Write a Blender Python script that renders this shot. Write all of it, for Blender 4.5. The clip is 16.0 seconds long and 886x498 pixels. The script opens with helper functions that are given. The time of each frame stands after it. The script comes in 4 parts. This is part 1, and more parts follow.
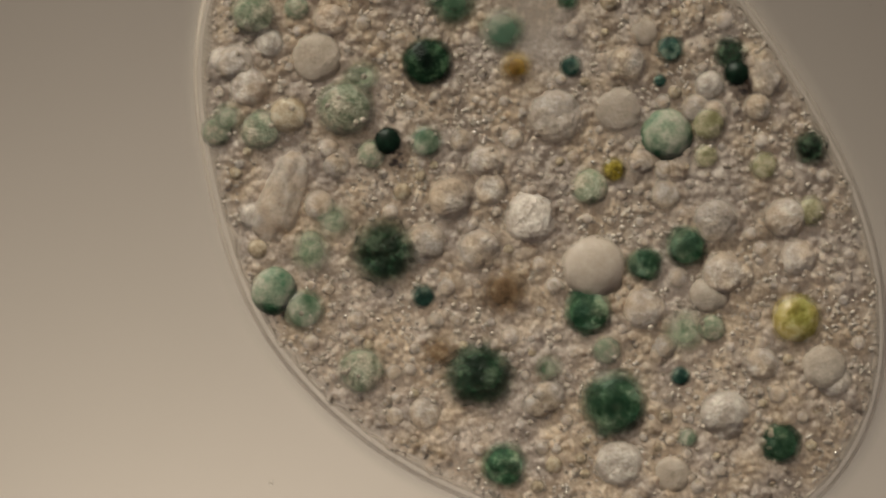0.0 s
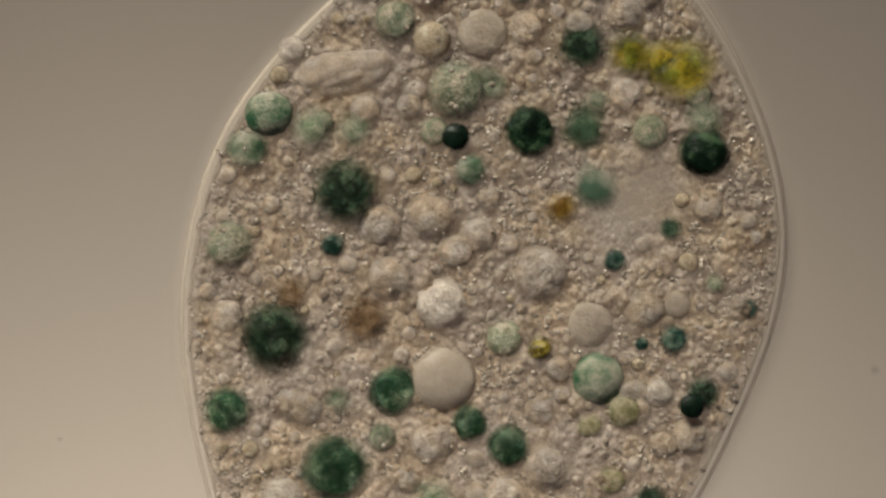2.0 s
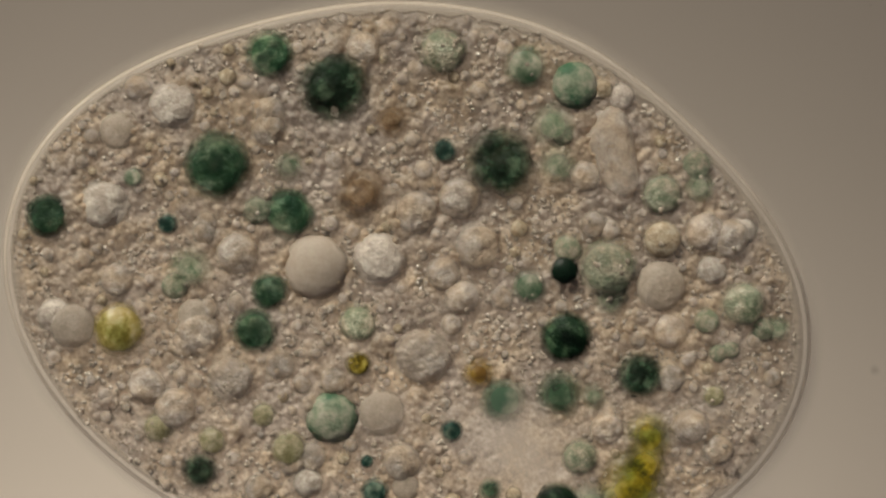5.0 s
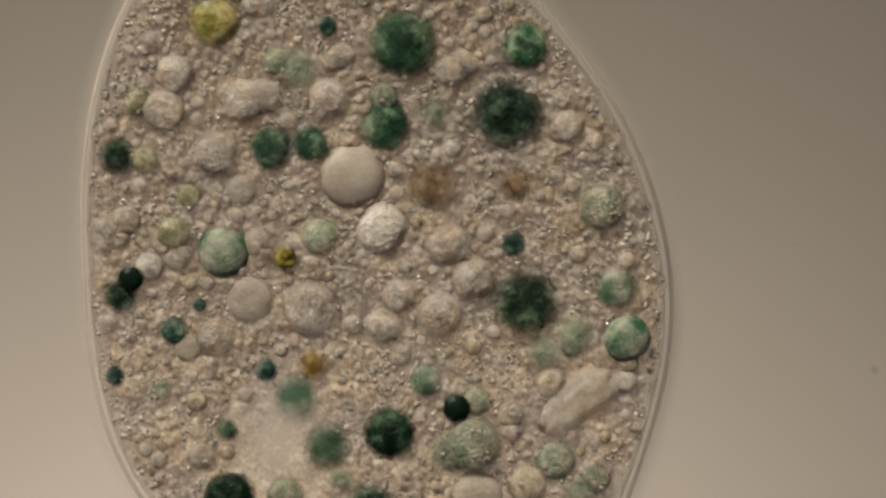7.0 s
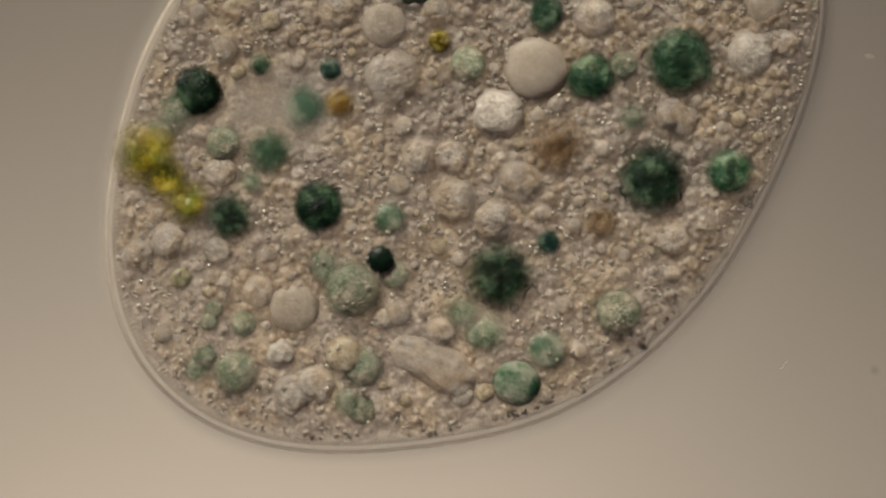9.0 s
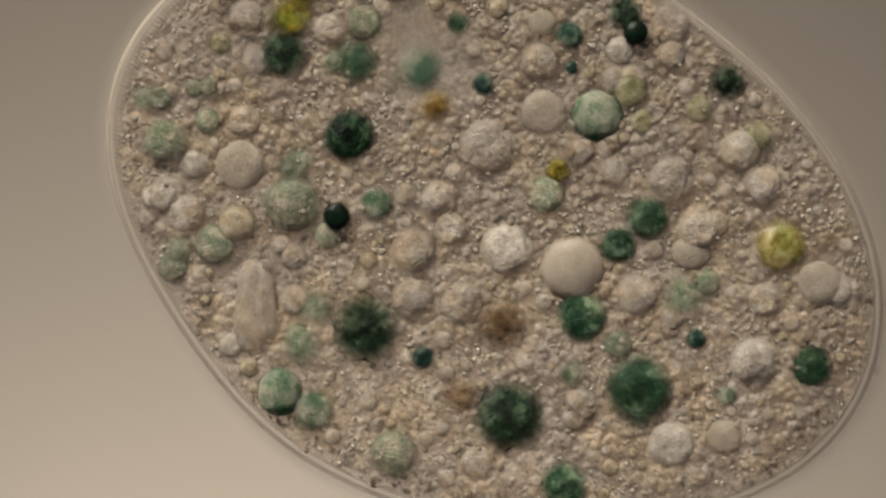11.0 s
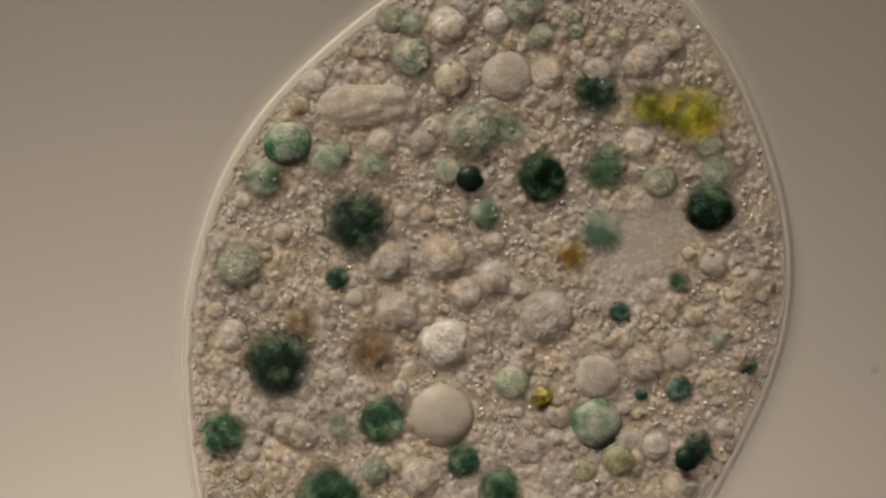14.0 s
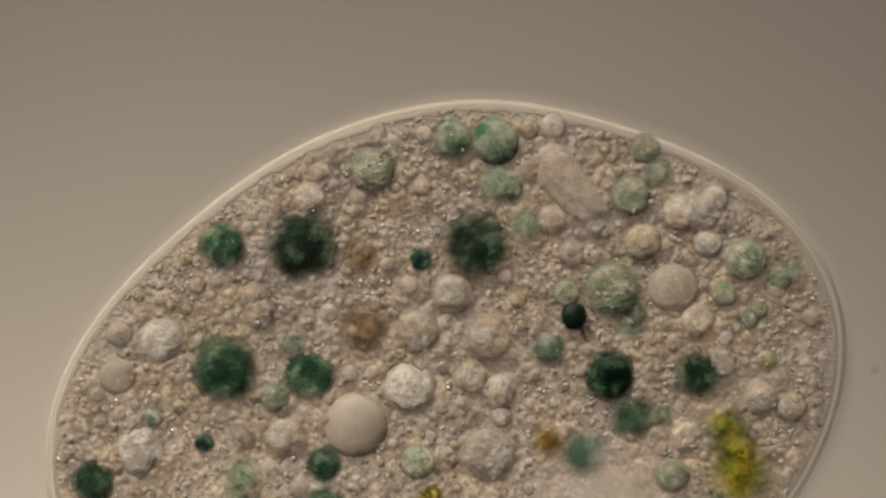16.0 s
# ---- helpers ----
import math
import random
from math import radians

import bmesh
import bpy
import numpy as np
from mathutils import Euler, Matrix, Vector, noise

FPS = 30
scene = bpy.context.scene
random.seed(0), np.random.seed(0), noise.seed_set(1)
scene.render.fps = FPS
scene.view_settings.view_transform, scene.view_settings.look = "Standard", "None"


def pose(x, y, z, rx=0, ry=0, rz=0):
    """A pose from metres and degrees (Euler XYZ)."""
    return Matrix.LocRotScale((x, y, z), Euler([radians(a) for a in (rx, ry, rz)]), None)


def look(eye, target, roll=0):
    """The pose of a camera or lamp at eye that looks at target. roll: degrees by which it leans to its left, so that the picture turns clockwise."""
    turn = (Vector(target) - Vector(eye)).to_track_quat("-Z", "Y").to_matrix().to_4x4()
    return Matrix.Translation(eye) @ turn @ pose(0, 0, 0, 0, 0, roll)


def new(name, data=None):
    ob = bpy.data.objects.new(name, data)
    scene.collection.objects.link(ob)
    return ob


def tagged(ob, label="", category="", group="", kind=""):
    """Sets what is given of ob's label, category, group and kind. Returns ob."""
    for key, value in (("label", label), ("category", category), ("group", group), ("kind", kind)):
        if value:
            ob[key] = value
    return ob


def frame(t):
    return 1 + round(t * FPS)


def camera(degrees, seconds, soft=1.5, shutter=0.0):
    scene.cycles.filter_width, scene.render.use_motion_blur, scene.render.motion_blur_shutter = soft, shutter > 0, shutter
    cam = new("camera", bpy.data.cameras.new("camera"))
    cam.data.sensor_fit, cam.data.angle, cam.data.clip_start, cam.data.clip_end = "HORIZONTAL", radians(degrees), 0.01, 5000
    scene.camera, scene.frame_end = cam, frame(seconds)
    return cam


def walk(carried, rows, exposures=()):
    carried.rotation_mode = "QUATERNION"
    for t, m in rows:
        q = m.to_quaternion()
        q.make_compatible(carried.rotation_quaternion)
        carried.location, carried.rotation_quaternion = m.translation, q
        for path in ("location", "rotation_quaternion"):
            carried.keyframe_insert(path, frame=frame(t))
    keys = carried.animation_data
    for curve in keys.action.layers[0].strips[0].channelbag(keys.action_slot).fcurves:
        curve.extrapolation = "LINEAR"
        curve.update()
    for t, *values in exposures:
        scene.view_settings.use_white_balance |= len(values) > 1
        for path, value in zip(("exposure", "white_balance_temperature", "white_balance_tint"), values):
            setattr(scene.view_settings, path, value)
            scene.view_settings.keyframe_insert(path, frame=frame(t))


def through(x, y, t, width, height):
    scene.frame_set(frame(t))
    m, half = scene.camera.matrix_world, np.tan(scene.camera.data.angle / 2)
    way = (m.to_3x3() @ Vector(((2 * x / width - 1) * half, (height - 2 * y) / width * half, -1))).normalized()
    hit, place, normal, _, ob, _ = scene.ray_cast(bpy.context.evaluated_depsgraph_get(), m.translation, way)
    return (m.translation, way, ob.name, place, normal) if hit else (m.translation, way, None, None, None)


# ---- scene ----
# A living one-celled animal under a microscope, modelled 1000 times its size: 1 mm here is 1 micrometre.
# Lengths in the plan are in units of U (a quarter of a micrometre); the cell turns slowly on the slide.
U = 0.00025
EYE = 1.8648
cam = camera(12.0, 16.0, 2.5)
CAM = pose(0, 0, EYE)
walk(cam, [(0.0, CAM), (16.0, CAM)])

# ---- light: condenser lamp under the stage, oblique light from beyond the far edge, dim room ----
world = bpy.data.worlds.new("world")
scene.world = world
world.use_nodes = True
bg = world.node_tree.nodes["Background"]
bg.inputs["Color"].default_value = (0.92, 0.88, 1.0, 1)
bg.inputs["Strength"].default_value = 0.065

oblique_data = bpy.data.lights.new("oblique_light", "SPOT")
oblique_data.energy = 3350
oblique_data.shadow_soft_size = 0.78
oblique_data.spot_size = 2 * math.atan(0.61 / 4)
oblique_data.spot_blend = 1.0
oblique_data.color = (0.98, 0.937, 0.785)
oblique = new("oblique_light", oblique_data)
oblique.matrix_world = look((-1.53, 2.88, 2.15), (-0.12, -0.18, 0))

lamp_data = bpy.data.lights.new("condenser_lamp", "AREA")
lamp_data.shape = "DISK"
lamp_data.size = 0.27
lamp_data.energy = 2.98
lamp_data.color = (0.965, 0.935, 0.865)
lamp = new("condenser_lamp", lamp_data)
lamp.matrix_world = look((-0.09, -0.33, -0.42), (-0.09, -0.33, 0))

# ---- cell plan ----
H = 64.0
S = U * (1 - H * U / EYE)
HARM = [597.0, 18.4, -44.9, 49.9, 80.5, 13.0, -10.0, -12.9, 15.6, -2.1, 2.4, -5.0, 1.2]


def rim(a):
    """Half-width of the cell's outline at the angle a, in plan units."""
    r = HARM[0] + 8 + 0 * a
    for k in range(1, 7):
        r = r + HARM[2 * k - 1] * np.cos(k * a) + HARM[2 * k] * np.sin(k * a)
    return r


def dome(q):
    """Height of the cell's back where q is the share of the way to the rim."""
    return H * np.sqrt(np.maximum(0.0, 1 - np.minimum(q, 1.0) ** 20))


def inner(a):
    """Share of the way to the rim where the granular plasm ends and the clear band begins."""
    fray = 2.5 * np.sin(23 * a + 1) + 2.5 * np.sin(41 * a) + 2.0 * np.sin(67 * a + 2)
    return 1 - (18 + fray + 7 * np.maximum(0, np.cos(a - 0.5)) ** 5) / rim(a)


# ---- materials ----
def nodes_of(name):
    m = bpy.data.materials.new(name)
    m.use_nodes = True
    m.node_tree.nodes.clear()
    return m, m.node_tree.nodes, m.node_tree.links


def add(nodes, kind, **values):
    n = nodes.new(kind)
    for key, v in values.items():
        if key == "operation":
            n.operation = v
        elif key == "blend":
            n.data_type, n.blend_type = "RGBA", v
        else:
            n.inputs[key].default_value = v
    return n


def ramp(nodes, stops):
    n = nodes.new("ShaderNodeValToRGB")
    el = n.color_ramp.elements
    while len(el) < len(stops):
        el.new(0.5)
    for e, (p, c) in zip(el, stops):
        e.position = p
        e.color = (*c, 1) if len(c) == 3 else c
    return n


def shift_by_random(nodes, links):
    """Object coordinates moved by the object's random number, so that no two things share a pattern."""
    tc = nodes.new("ShaderNodeTexCoord")
    info = nodes.new("ShaderNodeObjectInfo")
    mul = add(nodes, "ShaderNodeMath", operation="MULTIPLY")
    mul.inputs[1].default_value = 37.0
    links.new(info.outputs["Random"], mul.inputs[0])
    off = nodes.new("ShaderNodeVectorMath")
    off.operation = "ADD"
    links.new(tc.outputs["Object"], off.inputs[0])
    links.new(mul.outputs[0], off.inputs[1])
    return tc, off


def gel(name, colours, scale, fine, relief, rough=0.5, through=0.35, edge=None, core=None, core_size=(0.2, 0.8), alpha=1.0, unit=0.0011, grains=0.0, gloss=0.3, tint=None, tint_scale=1.0, vary=0.0, fineness=0.35, density=""):
    """Living plasm: colour by noise at two scales, fine relief, part of the light comes through it.
    edge: shares of the radius between which the thing thins out to nothing; core: a denser colour in its middle."""
    m, n, l = nodes_of(name)
    tc, off = shift_by_random(n, l)
    a = add(n, "ShaderNodeTexNoise", Scale=scale, Detail=3.0, Roughness=0.6)
    b = add(n, "ShaderNodeTexNoise", Scale=fine, Detail=2.0, Roughness=0.6)
    for t in (a, b):
        l.new(off.outputs[0], t.inputs["Vector"])
    mixf = add(n, "ShaderNodeMix")
    mixf.inputs["Factor"].default_value = fineness
    l.new(a.outputs["Fac"], mixf.inputs["A"])
    l.new(b.outputs["Fac"], mixf.inputs["B"])
    steps = [(0.39 + 0.23 * i / (len(colours) - 1), c) for i, c in enumerate(colours)]
    col = ramp(n, steps)
    l.new(mixf.outputs["Result"], col.inputs["Fac"])
    colour = col.outputs["Color"]
    if tint:
        c = add(n, "ShaderNodeTexNoise", Scale=tint_scale, Detail=2.0, Roughness=0.5)
        l.new(off.outputs[0], c.inputs["Vector"])
        hue = ramp(n, [(0.38, tint[0]), (0.62, tint[1])])
        l.new(c.outputs["Fac"], hue.inputs["Fac"])
        stain = add(n, "ShaderNodeMix", blend="MULTIPLY")
        stain.inputs["Factor"].default_value = 1.0
        l.new(colour, stain.inputs["A"])
        l.new(hue.outputs["Color"], stain.inputs["B"])
        colour = stain.outputs["Result"]
    rad = None
    if edge or core:
        flat = n.new("ShaderNodeVectorMath")
        flat.operation = "MULTIPLY"
        flat.inputs[1].default_value = (1, 1, 0)
        l.new(tc.outputs["Object"], flat.inputs[0])
        length = n.new("ShaderNodeVectorMath")
        length.operation = "LENGTH"
        l.new(flat.outputs[0], length.inputs[0])
        ragged = add(n, "ShaderNodeMath", operation="MULTIPLY_ADD")
        l.new(mixf.outputs["Result"], ragged.inputs[0])
        ragged.inputs[1].default_value = 0.6
        add_r = add(n, "ShaderNodeMath", operation="ADD")
        ragged.inputs[2].default_value = -0.3
        l.new(ragged.outputs[0], add_r.inputs[0])
        l.new(length.outputs["Value"], add_r.inputs[1])
        rad = add_r.outputs[0]
    if core:
        mr = n.new("ShaderNodeMapRange")
        mr.interpolation_type = "SMOOTHSTEP"
        l.new(rad, mr.inputs["Value"])
        mr.inputs["From Min"].default_value, mr.inputs["From Max"].default_value = core_size
        mr.inputs["To Min"].default_value, mr.inputs["To Max"].default_value = 1.0, 0.0
        mix = add(n, "ShaderNodeMix", blend="MIX")
        l.new(mr.outputs["Result"], mix.inputs["Factor"])
        l.new(colour, mix.inputs["A"])
        mix.inputs["B"].default_value = (*core, 1)
        colour = mix.outputs["Result"]
    if vary:
        info = n.new("ShaderNodeObjectInfo")
        span = n.new("ShaderNodeMapRange")
        l.new(info.outputs["Random"], span.inputs["Value"])
        span.inputs["To Min"].default_value, span.inputs["To Max"].default_value = 1 - vary, 1 + vary * 0.6
        dose = add(n, "ShaderNodeMix", blend="MULTIPLY")
        dose.inputs["Factor"].default_value = 1.0
        l.new(colour, dose.inputs["A"])
        l.new(span.outputs["Result"], dose.inputs["B"])
        colour = dose.outputs["Result"]
    bump = add(n, "ShaderNodeBump", Strength=relief, Distance=unit)
    height = mixf.outputs["Result"]
    if grains:
        cells = add(n, "ShaderNodeTexVoronoi", Scale=grains)
        l.new(off.outputs[0], cells.inputs["Vector"])
        pile = add(n, "ShaderNodeMath", operation="MULTIPLY_ADD")
        l.new(cells.outputs["Distance"], pile.inputs[0])
        pile.inputs[1].default_value = -0.6
        l.new(height, pile.inputs[2])
        height = pile.outputs[0]
    l.new(height, bump.inputs["Height"])
    bsdf = add(n, "ShaderNodeBsdfPrincipled", Roughness=rough)
    bsdf.inputs["Specular IOR Level"].default_value = gloss
    bsdf.inputs["Coat Weight"].default_value = 0.2 * gloss
    bsdf.inputs["Coat Roughness"].default_value = 0.22
    l.new(colour, bsdf.inputs["Base Color"])
    l.new(bump.outputs["Normal"], bsdf.inputs["Normal"])
    lucent = n.new("ShaderNodeBsdfTranslucent")
    l.new(colour, lucent.inputs["Color"])
    body = n.new("ShaderNodeMixShader")
    body.inputs[0].default_value = through
    l.new(bsdf.outputs[0], body.inputs[1])
    l.new(lucent.outputs[0], body.inputs[2])
    last = body.outputs[0]
    if edge or alpha < 1:
        clear = n.new("ShaderNodeBsdfTransparent")
        veil = n.new("ShaderNodeMixShader")
        if edge:
            er = n.new("ShaderNodeMapRange")
            er.interpolation_type = "SMOOTHSTEP"
            l.new(rad, er.inputs["Value"])
            er.inputs["From Min"].default_value, er.inputs["From Max"].default_value = edge
            er.inputs["To Min"].default_value, er.inputs["To Max"].default_value = alpha, 0.0
            l.new(er.outputs["Result"], veil.inputs[0])
        elif density:
            dense = n.new("ShaderNodeAttribute")
            dense.attribute_name = density
            share = add(n, "ShaderNodeMath", operation="MULTIPLY")
            l.new(dense.outputs["Fac"], share.inputs[0])
            share.inputs[1].default_value = alpha
            l.new(share.outputs[0], veil.inputs[0])
        else:
            veil.inputs[0].default_value = alpha
        l.new(clear.outputs[0], veil.inputs[1])
        l.new(last, veil.inputs[2])
        last = veil.outputs[0]
    out = n.new("ShaderNodeOutputMaterial")
    l.new(last, out.inputs["Surface"])
    return m


PLASM = gel("plasm", [(0.39, 0.318, 0.258), (0.56, 0.48, 0.398), (0.77, 0.68, 0.578)], 75, 520, 0.9, 0.36, 0.66, unit=0.001, tint=((1.07, 0.98, 0.86), (0.98, 0.97, 1.03)), tint_scale=45, fineness=0.5, gloss=0.5, alpha=0.8, density="crowding")
PELLICLE = gel("pellicle", [(0.40, 0.335, 0.27), (0.50, 0.425, 0.35)], 40, 300, 0.2, 0.35, 0.5, alpha=0.58, unit=0.001)
RIM = gel("rim", [(0.55, 0.465, 0.385), (0.63, 0.54, 0.455)], 40, 300, 0.1, 0.4, 0.1, unit=0.0005, alpha=0.85, density="body")
GRAIN = gel("grain", [(0.33, 0.265, 0.21), (0.45, 0.38, 0.31)], 1.5, 5, 0.2, 0.24, 0.1, gloss=0.55, edge=(0.7, 1.05), alpha=0.8, vary=0.25)
GRAINS = gel("grains", [(0.38, 0.315, 0.26), (0.48, 0.41, 0.345), (0.58, 0.505, 0.435)], 90, 500, 0.2, 0.2, 0.2, unit=0.0004, gloss=0.65, alpha=0.82)
CLEAR = gel("clear", [(0.375, 0.305, 0.252), (0.465, 0.388, 0.325)], 1.4, 7, 0.35, 0.42, 0.08, edge=(0.84, 1.06), gloss=0.15, alpha=0.88, unit=0.002)
DISC = gel("disc", [(0.38, 0.31, 0.252), (0.47, 0.395, 0.33), (0.56, 0.47, 0.395)], 1.5, 8, 0.45, 0.42, 0.1, edge=(0.84, 1.06), alpha=0.62, grains=7.0, gloss=0.15, vary=0.1, unit=0.002)
HAZY = gel("hazy", [(0.06, 0.115, 0.075), (0.20, 0.225, 0.17), (0.42, 0.40, 0.335)], 0.7, 3, 0.1, 0.5, 0.15, edge=(0.2, 1.1), alpha=0.9, fineness=0.1, gloss=0.1, unit=0.0018)
HAZY_DARK = gel("hazy_dark", [(0.012, 0.035, 0.018), (0.04, 0.08, 0.045), (0.13, 0.165, 0.11)], 1.0, 6, 0.25, 0.5, 0.1, edge=(0.3, 1.1), alpha=0.88, fineness=0.15, gloss=0.1)
PALE = gel("pale", [(0.39, 0.325, 0.28), (0.56, 0.485, 0.425), (0.75, 0.675, 0.61)], 1.8, 8, 0.5, 0.35, 0.08, edge=(0.62, 1.08), alpha=0.8, vary=0.15, grains=7.0, gloss=0.15, unit=0.002)
FOAM = gel("foam", [(0.36, 0.295, 0.245), (0.48, 0.41, 0.35), (0.62, 0.545, 0.475)], 1.5, 6, 0.45, 0.45, 0.1, edge=(0.5, 1.08), alpha=0.66, vary=0.2, gloss=0.12, tint=((1.05, 0.98, 0.90), (0.96, 0.97, 1.03)), tint_scale=0.7, unit=0.0017)
CLUB = gel("club", [(0.40, 0.325, 0.275), (0.52, 0.445, 0.38), (0.65, 0.575, 0.505)], 2.0, 7, 0.4, 0.38, 0.08, alpha=0.5, grains=9.0, tint=((1.06, 0.98, 0.90), (0.95, 0.97, 1.0)), tint_scale=1.2, gloss=0.15, unit=0.002)
GRANULAR = gel("granular", [(0.35, 0.28, 0.225), (0.49, 0.41, 0.345), (0.66, 0.575, 0.50)], 2.2, 9, 0.55, 0.38, 0.08, edge=(0.58, 1.08), alpha=0.76, grains=7.0, tint=((1.06, 0.98, 0.88), (0.95, 0.97, 1.02)), tint_scale=0.8, vary=0.2, gloss=0.15, unit=0.0021)
TAN = gel("tan", [(0.25, 0.175, 0.10), (0.42, 0.33, 0.23), (0.56, 0.48, 0.37)], 1.8, 9, 0.5, 0.4, 0.08, edge=(0.75, 1.06), alpha=0.8, grains=8.0, unit=0.0015)
GREY_GREEN = gel("grey_green", [(0.14, 0.175, 0.11), (0.295, 0.285, 0.215), (0.51, 0.455, 0.37)], 2.0, 9, 0.65, 0.36, 0.08, edge=(0.66, 1.08), alpha=0.82, tint=((0.90, 1.0, 0.93), (1.06, 1.0, 0.96)), tint_scale=0.9, vary=0.3, grains=8.0, unit=0.002)
GREEN = gel("green", [(0.011, 0.042, 0.021), (0.053, 0.115, 0.064), (0.24, 0.30, 0.215)], 1.2, 9, 0.7, 0.42, 0.08, edge=(0.56, 1.1), core=(0.009, 0.040, 0.019), core_size=(-0.1, 0.5), grains=9.0, gloss=0.12, tint=((0.6, 0.75, 0.7), (1.2, 1.1, 1.0)), tint_scale=1.0, vary=0.35, fineness=0.15, alpha=0.95, unit=0.0016)
TEAL = gel("teal", [(0.006, 0.022, 0.017), (0.028, 0.068, 0.052), (0.14, 0.175, 0.135)], 1.0, 6, 0.35, 0.45, 0.08, edge=(0.55, 1.08), alpha=0.95, gloss=0.12, vary=0.3, fineness=0.15, core=(0.006, 0.024, 0.018), core_size=(-0.1, 0.6), unit=0.0016)
TWO_TONE = gel("two_tone", [(0.03, 0.09, 0.045), (0.20, 0.225, 0.16), (0.37, 0.34, 0.275)], 0.75, 7, 0.4, 0.42, 0.08, edge=(0.9, 1.05), fineness=0.15, grains=7.0, gloss=0.12, unit=0.0015)
DARK_GREEN = gel("dark_green", [(0.002, 0.007, 0.003), (0.006, 0.021, 0.010), (0.04, 0.075, 0.043)], 1.5, 9, 0.5, 0.42, 0.06, edge=(0.68, 1.1), core=(0.001, 0.004, 0.002), core_size=(0.0, 0.75), gloss=0.12, tint=((0.45, 0.55, 0.5), (1.3, 1.2, 1.1)), tint_scale=0.9, vary=0.3, fineness=0.15, grains=9.0, unit=0.0013)
BLACK = gel("black", [(0.002, 0.006, 0.003), (0.006, 0.018, 0.010)], 2, 9, 0.3, 0.4, 0.05, edge=(0.75, 1.0), gloss=0.15)
DEEP_GREEN = gel("deep_green", [(0.003, 0.012, 0.006), (0.014, 0.040, 0.020), (0.09, 0.13, 0.08)], 2.0, 12, 0.7, 0.5, 0.08, edge=(0.45, 1.08), core=(0.003, 0.010, 0.005), core_size=(-0.1, 0.65), grains=10.0, gloss=0.1, vary=0.2, fineness=0.15, alpha=0.92, unit=0.0014)
DEEP_GREY = gel("deep_grey", [(0.085, 0.135, 0.075), (0.23, 0.245, 0.17), (0.42, 0.41, 0.32)], 2.2, 10, 0.4, 0.5, 0.08, edge=(0.15, 1.0), alpha=0.85, gloss=0.2, vary=0.3)
STRAW = gel("straw", [(0.17, 0.13, 0.022), (0.34, 0.27, 0.095), (0.49, 0.415, 0.24)], 1.8, 8, 0.4, 0.36, 0.08, edge=(0.6, 1.06), fineness=0.2, tint=((0.75, 0.85, 0.6), (1.1, 1.05, 1.0)), tint_scale=0.8, alpha=0.9, unit=0.0018)
VEILED = gel("veiled", [(0.032, 0.08, 0.04), (0.13, 0.165, 0.108), (0.38, 0.36, 0.285)], 0.8, 6, 0.4, 0.45, 0.08, edge=(0.5, 1.06), alpha=0.9, fineness=0.15, unit=0.0016)
WAN = gel("wan", [(0.15, 0.14, 0.06), (0.285, 0.25, 0.145), (0.44, 0.39, 0.28)], 1.8, 8, 0.45, 0.36, 0.08, edge=(0.6, 1.06), alpha=0.78, grains=7.0, unit=0.0008)
GOLDEN = gel("golden", [(0.14, 0.07, 0.006), (0.26, 0.155, 0.017), (0.38, 0.28, 0.10)], 1.0, 5, 0.15, 0.5, 0.1, edge=(0.1, 1.05), fineness=0.15, alpha=0.9)
YELLOW = gel("yellow", [(0.085, 0.07, 0.004), (0.27, 0.20, 0.010), (0.47, 0.37, 0.06)], 1.8, 9, 0.45, 0.4, 0.08, edge=(0.1, 1.05), alpha=0.94, fineness=0.18, tint=((0.5, 0.65, 0.5), (1.15, 1.1, 1.0)), tint_scale=1.3, unit=0.0006)
OLIVE = gel("olive", [(0.05, 0.034, 0.004), (0.19, 0.135, 0.010), (0.34, 0.27, 0.06)], 1.6, 7, 0.4, 0.4, 0.08, edge=(0.5, 1.05), fineness=0.2)
BROWN = gel("brown", [(0.09, 0.048, 0.02), (0.17, 0.10, 0.05), (0.30, 0.215, 0.135)], 2.2, 10, 0.4, 0.5, 0.08, edge=(0.25, 1.1), alpha=0.86)


def halo_material():
    """Pale veil that imitates the halo of light; it thins out to nothing outwards."""
    m, n, l = nodes_of("halo")
    fade = n.new("ShaderNodeAttribute")
    fade.attribute_name = "thin"
    d = add(n, "ShaderNodeBsdfDiffuse", Color=(0.47, 0.405, 0.34, 1))
    clear = n.new("ShaderNodeBsdfTransparent")
    mix = n.new("ShaderNodeMixShader")
    l.new(fade.outputs["Fac"], mix.inputs[0])
    l.new(clear.outputs[0], mix.inputs[1])
    l.new(d.outputs[0], mix.inputs[2])
    out = n.new("ShaderNodeOutputMaterial")
    l.new(mix.outputs[0], out.inputs["Surface"])
    return m


HALO = halo_material()
DUST = gel("dust", [(0.10, 0.08, 0.06), (0.20, 0.16, 0.13)], 1.5, 6, 0.2, 0.6, 0.2, edge=(-0.1, 1.0), alpha=0.13, gloss=0.1)
DEBRIS = gel("debris", [(0.60, 0.53, 0.46), (0.70, 0.63, 0.55)], 1.5, 6, 0.3, 0.4, 0.3, edge=(0.2, 1.05), alpha=0.4)


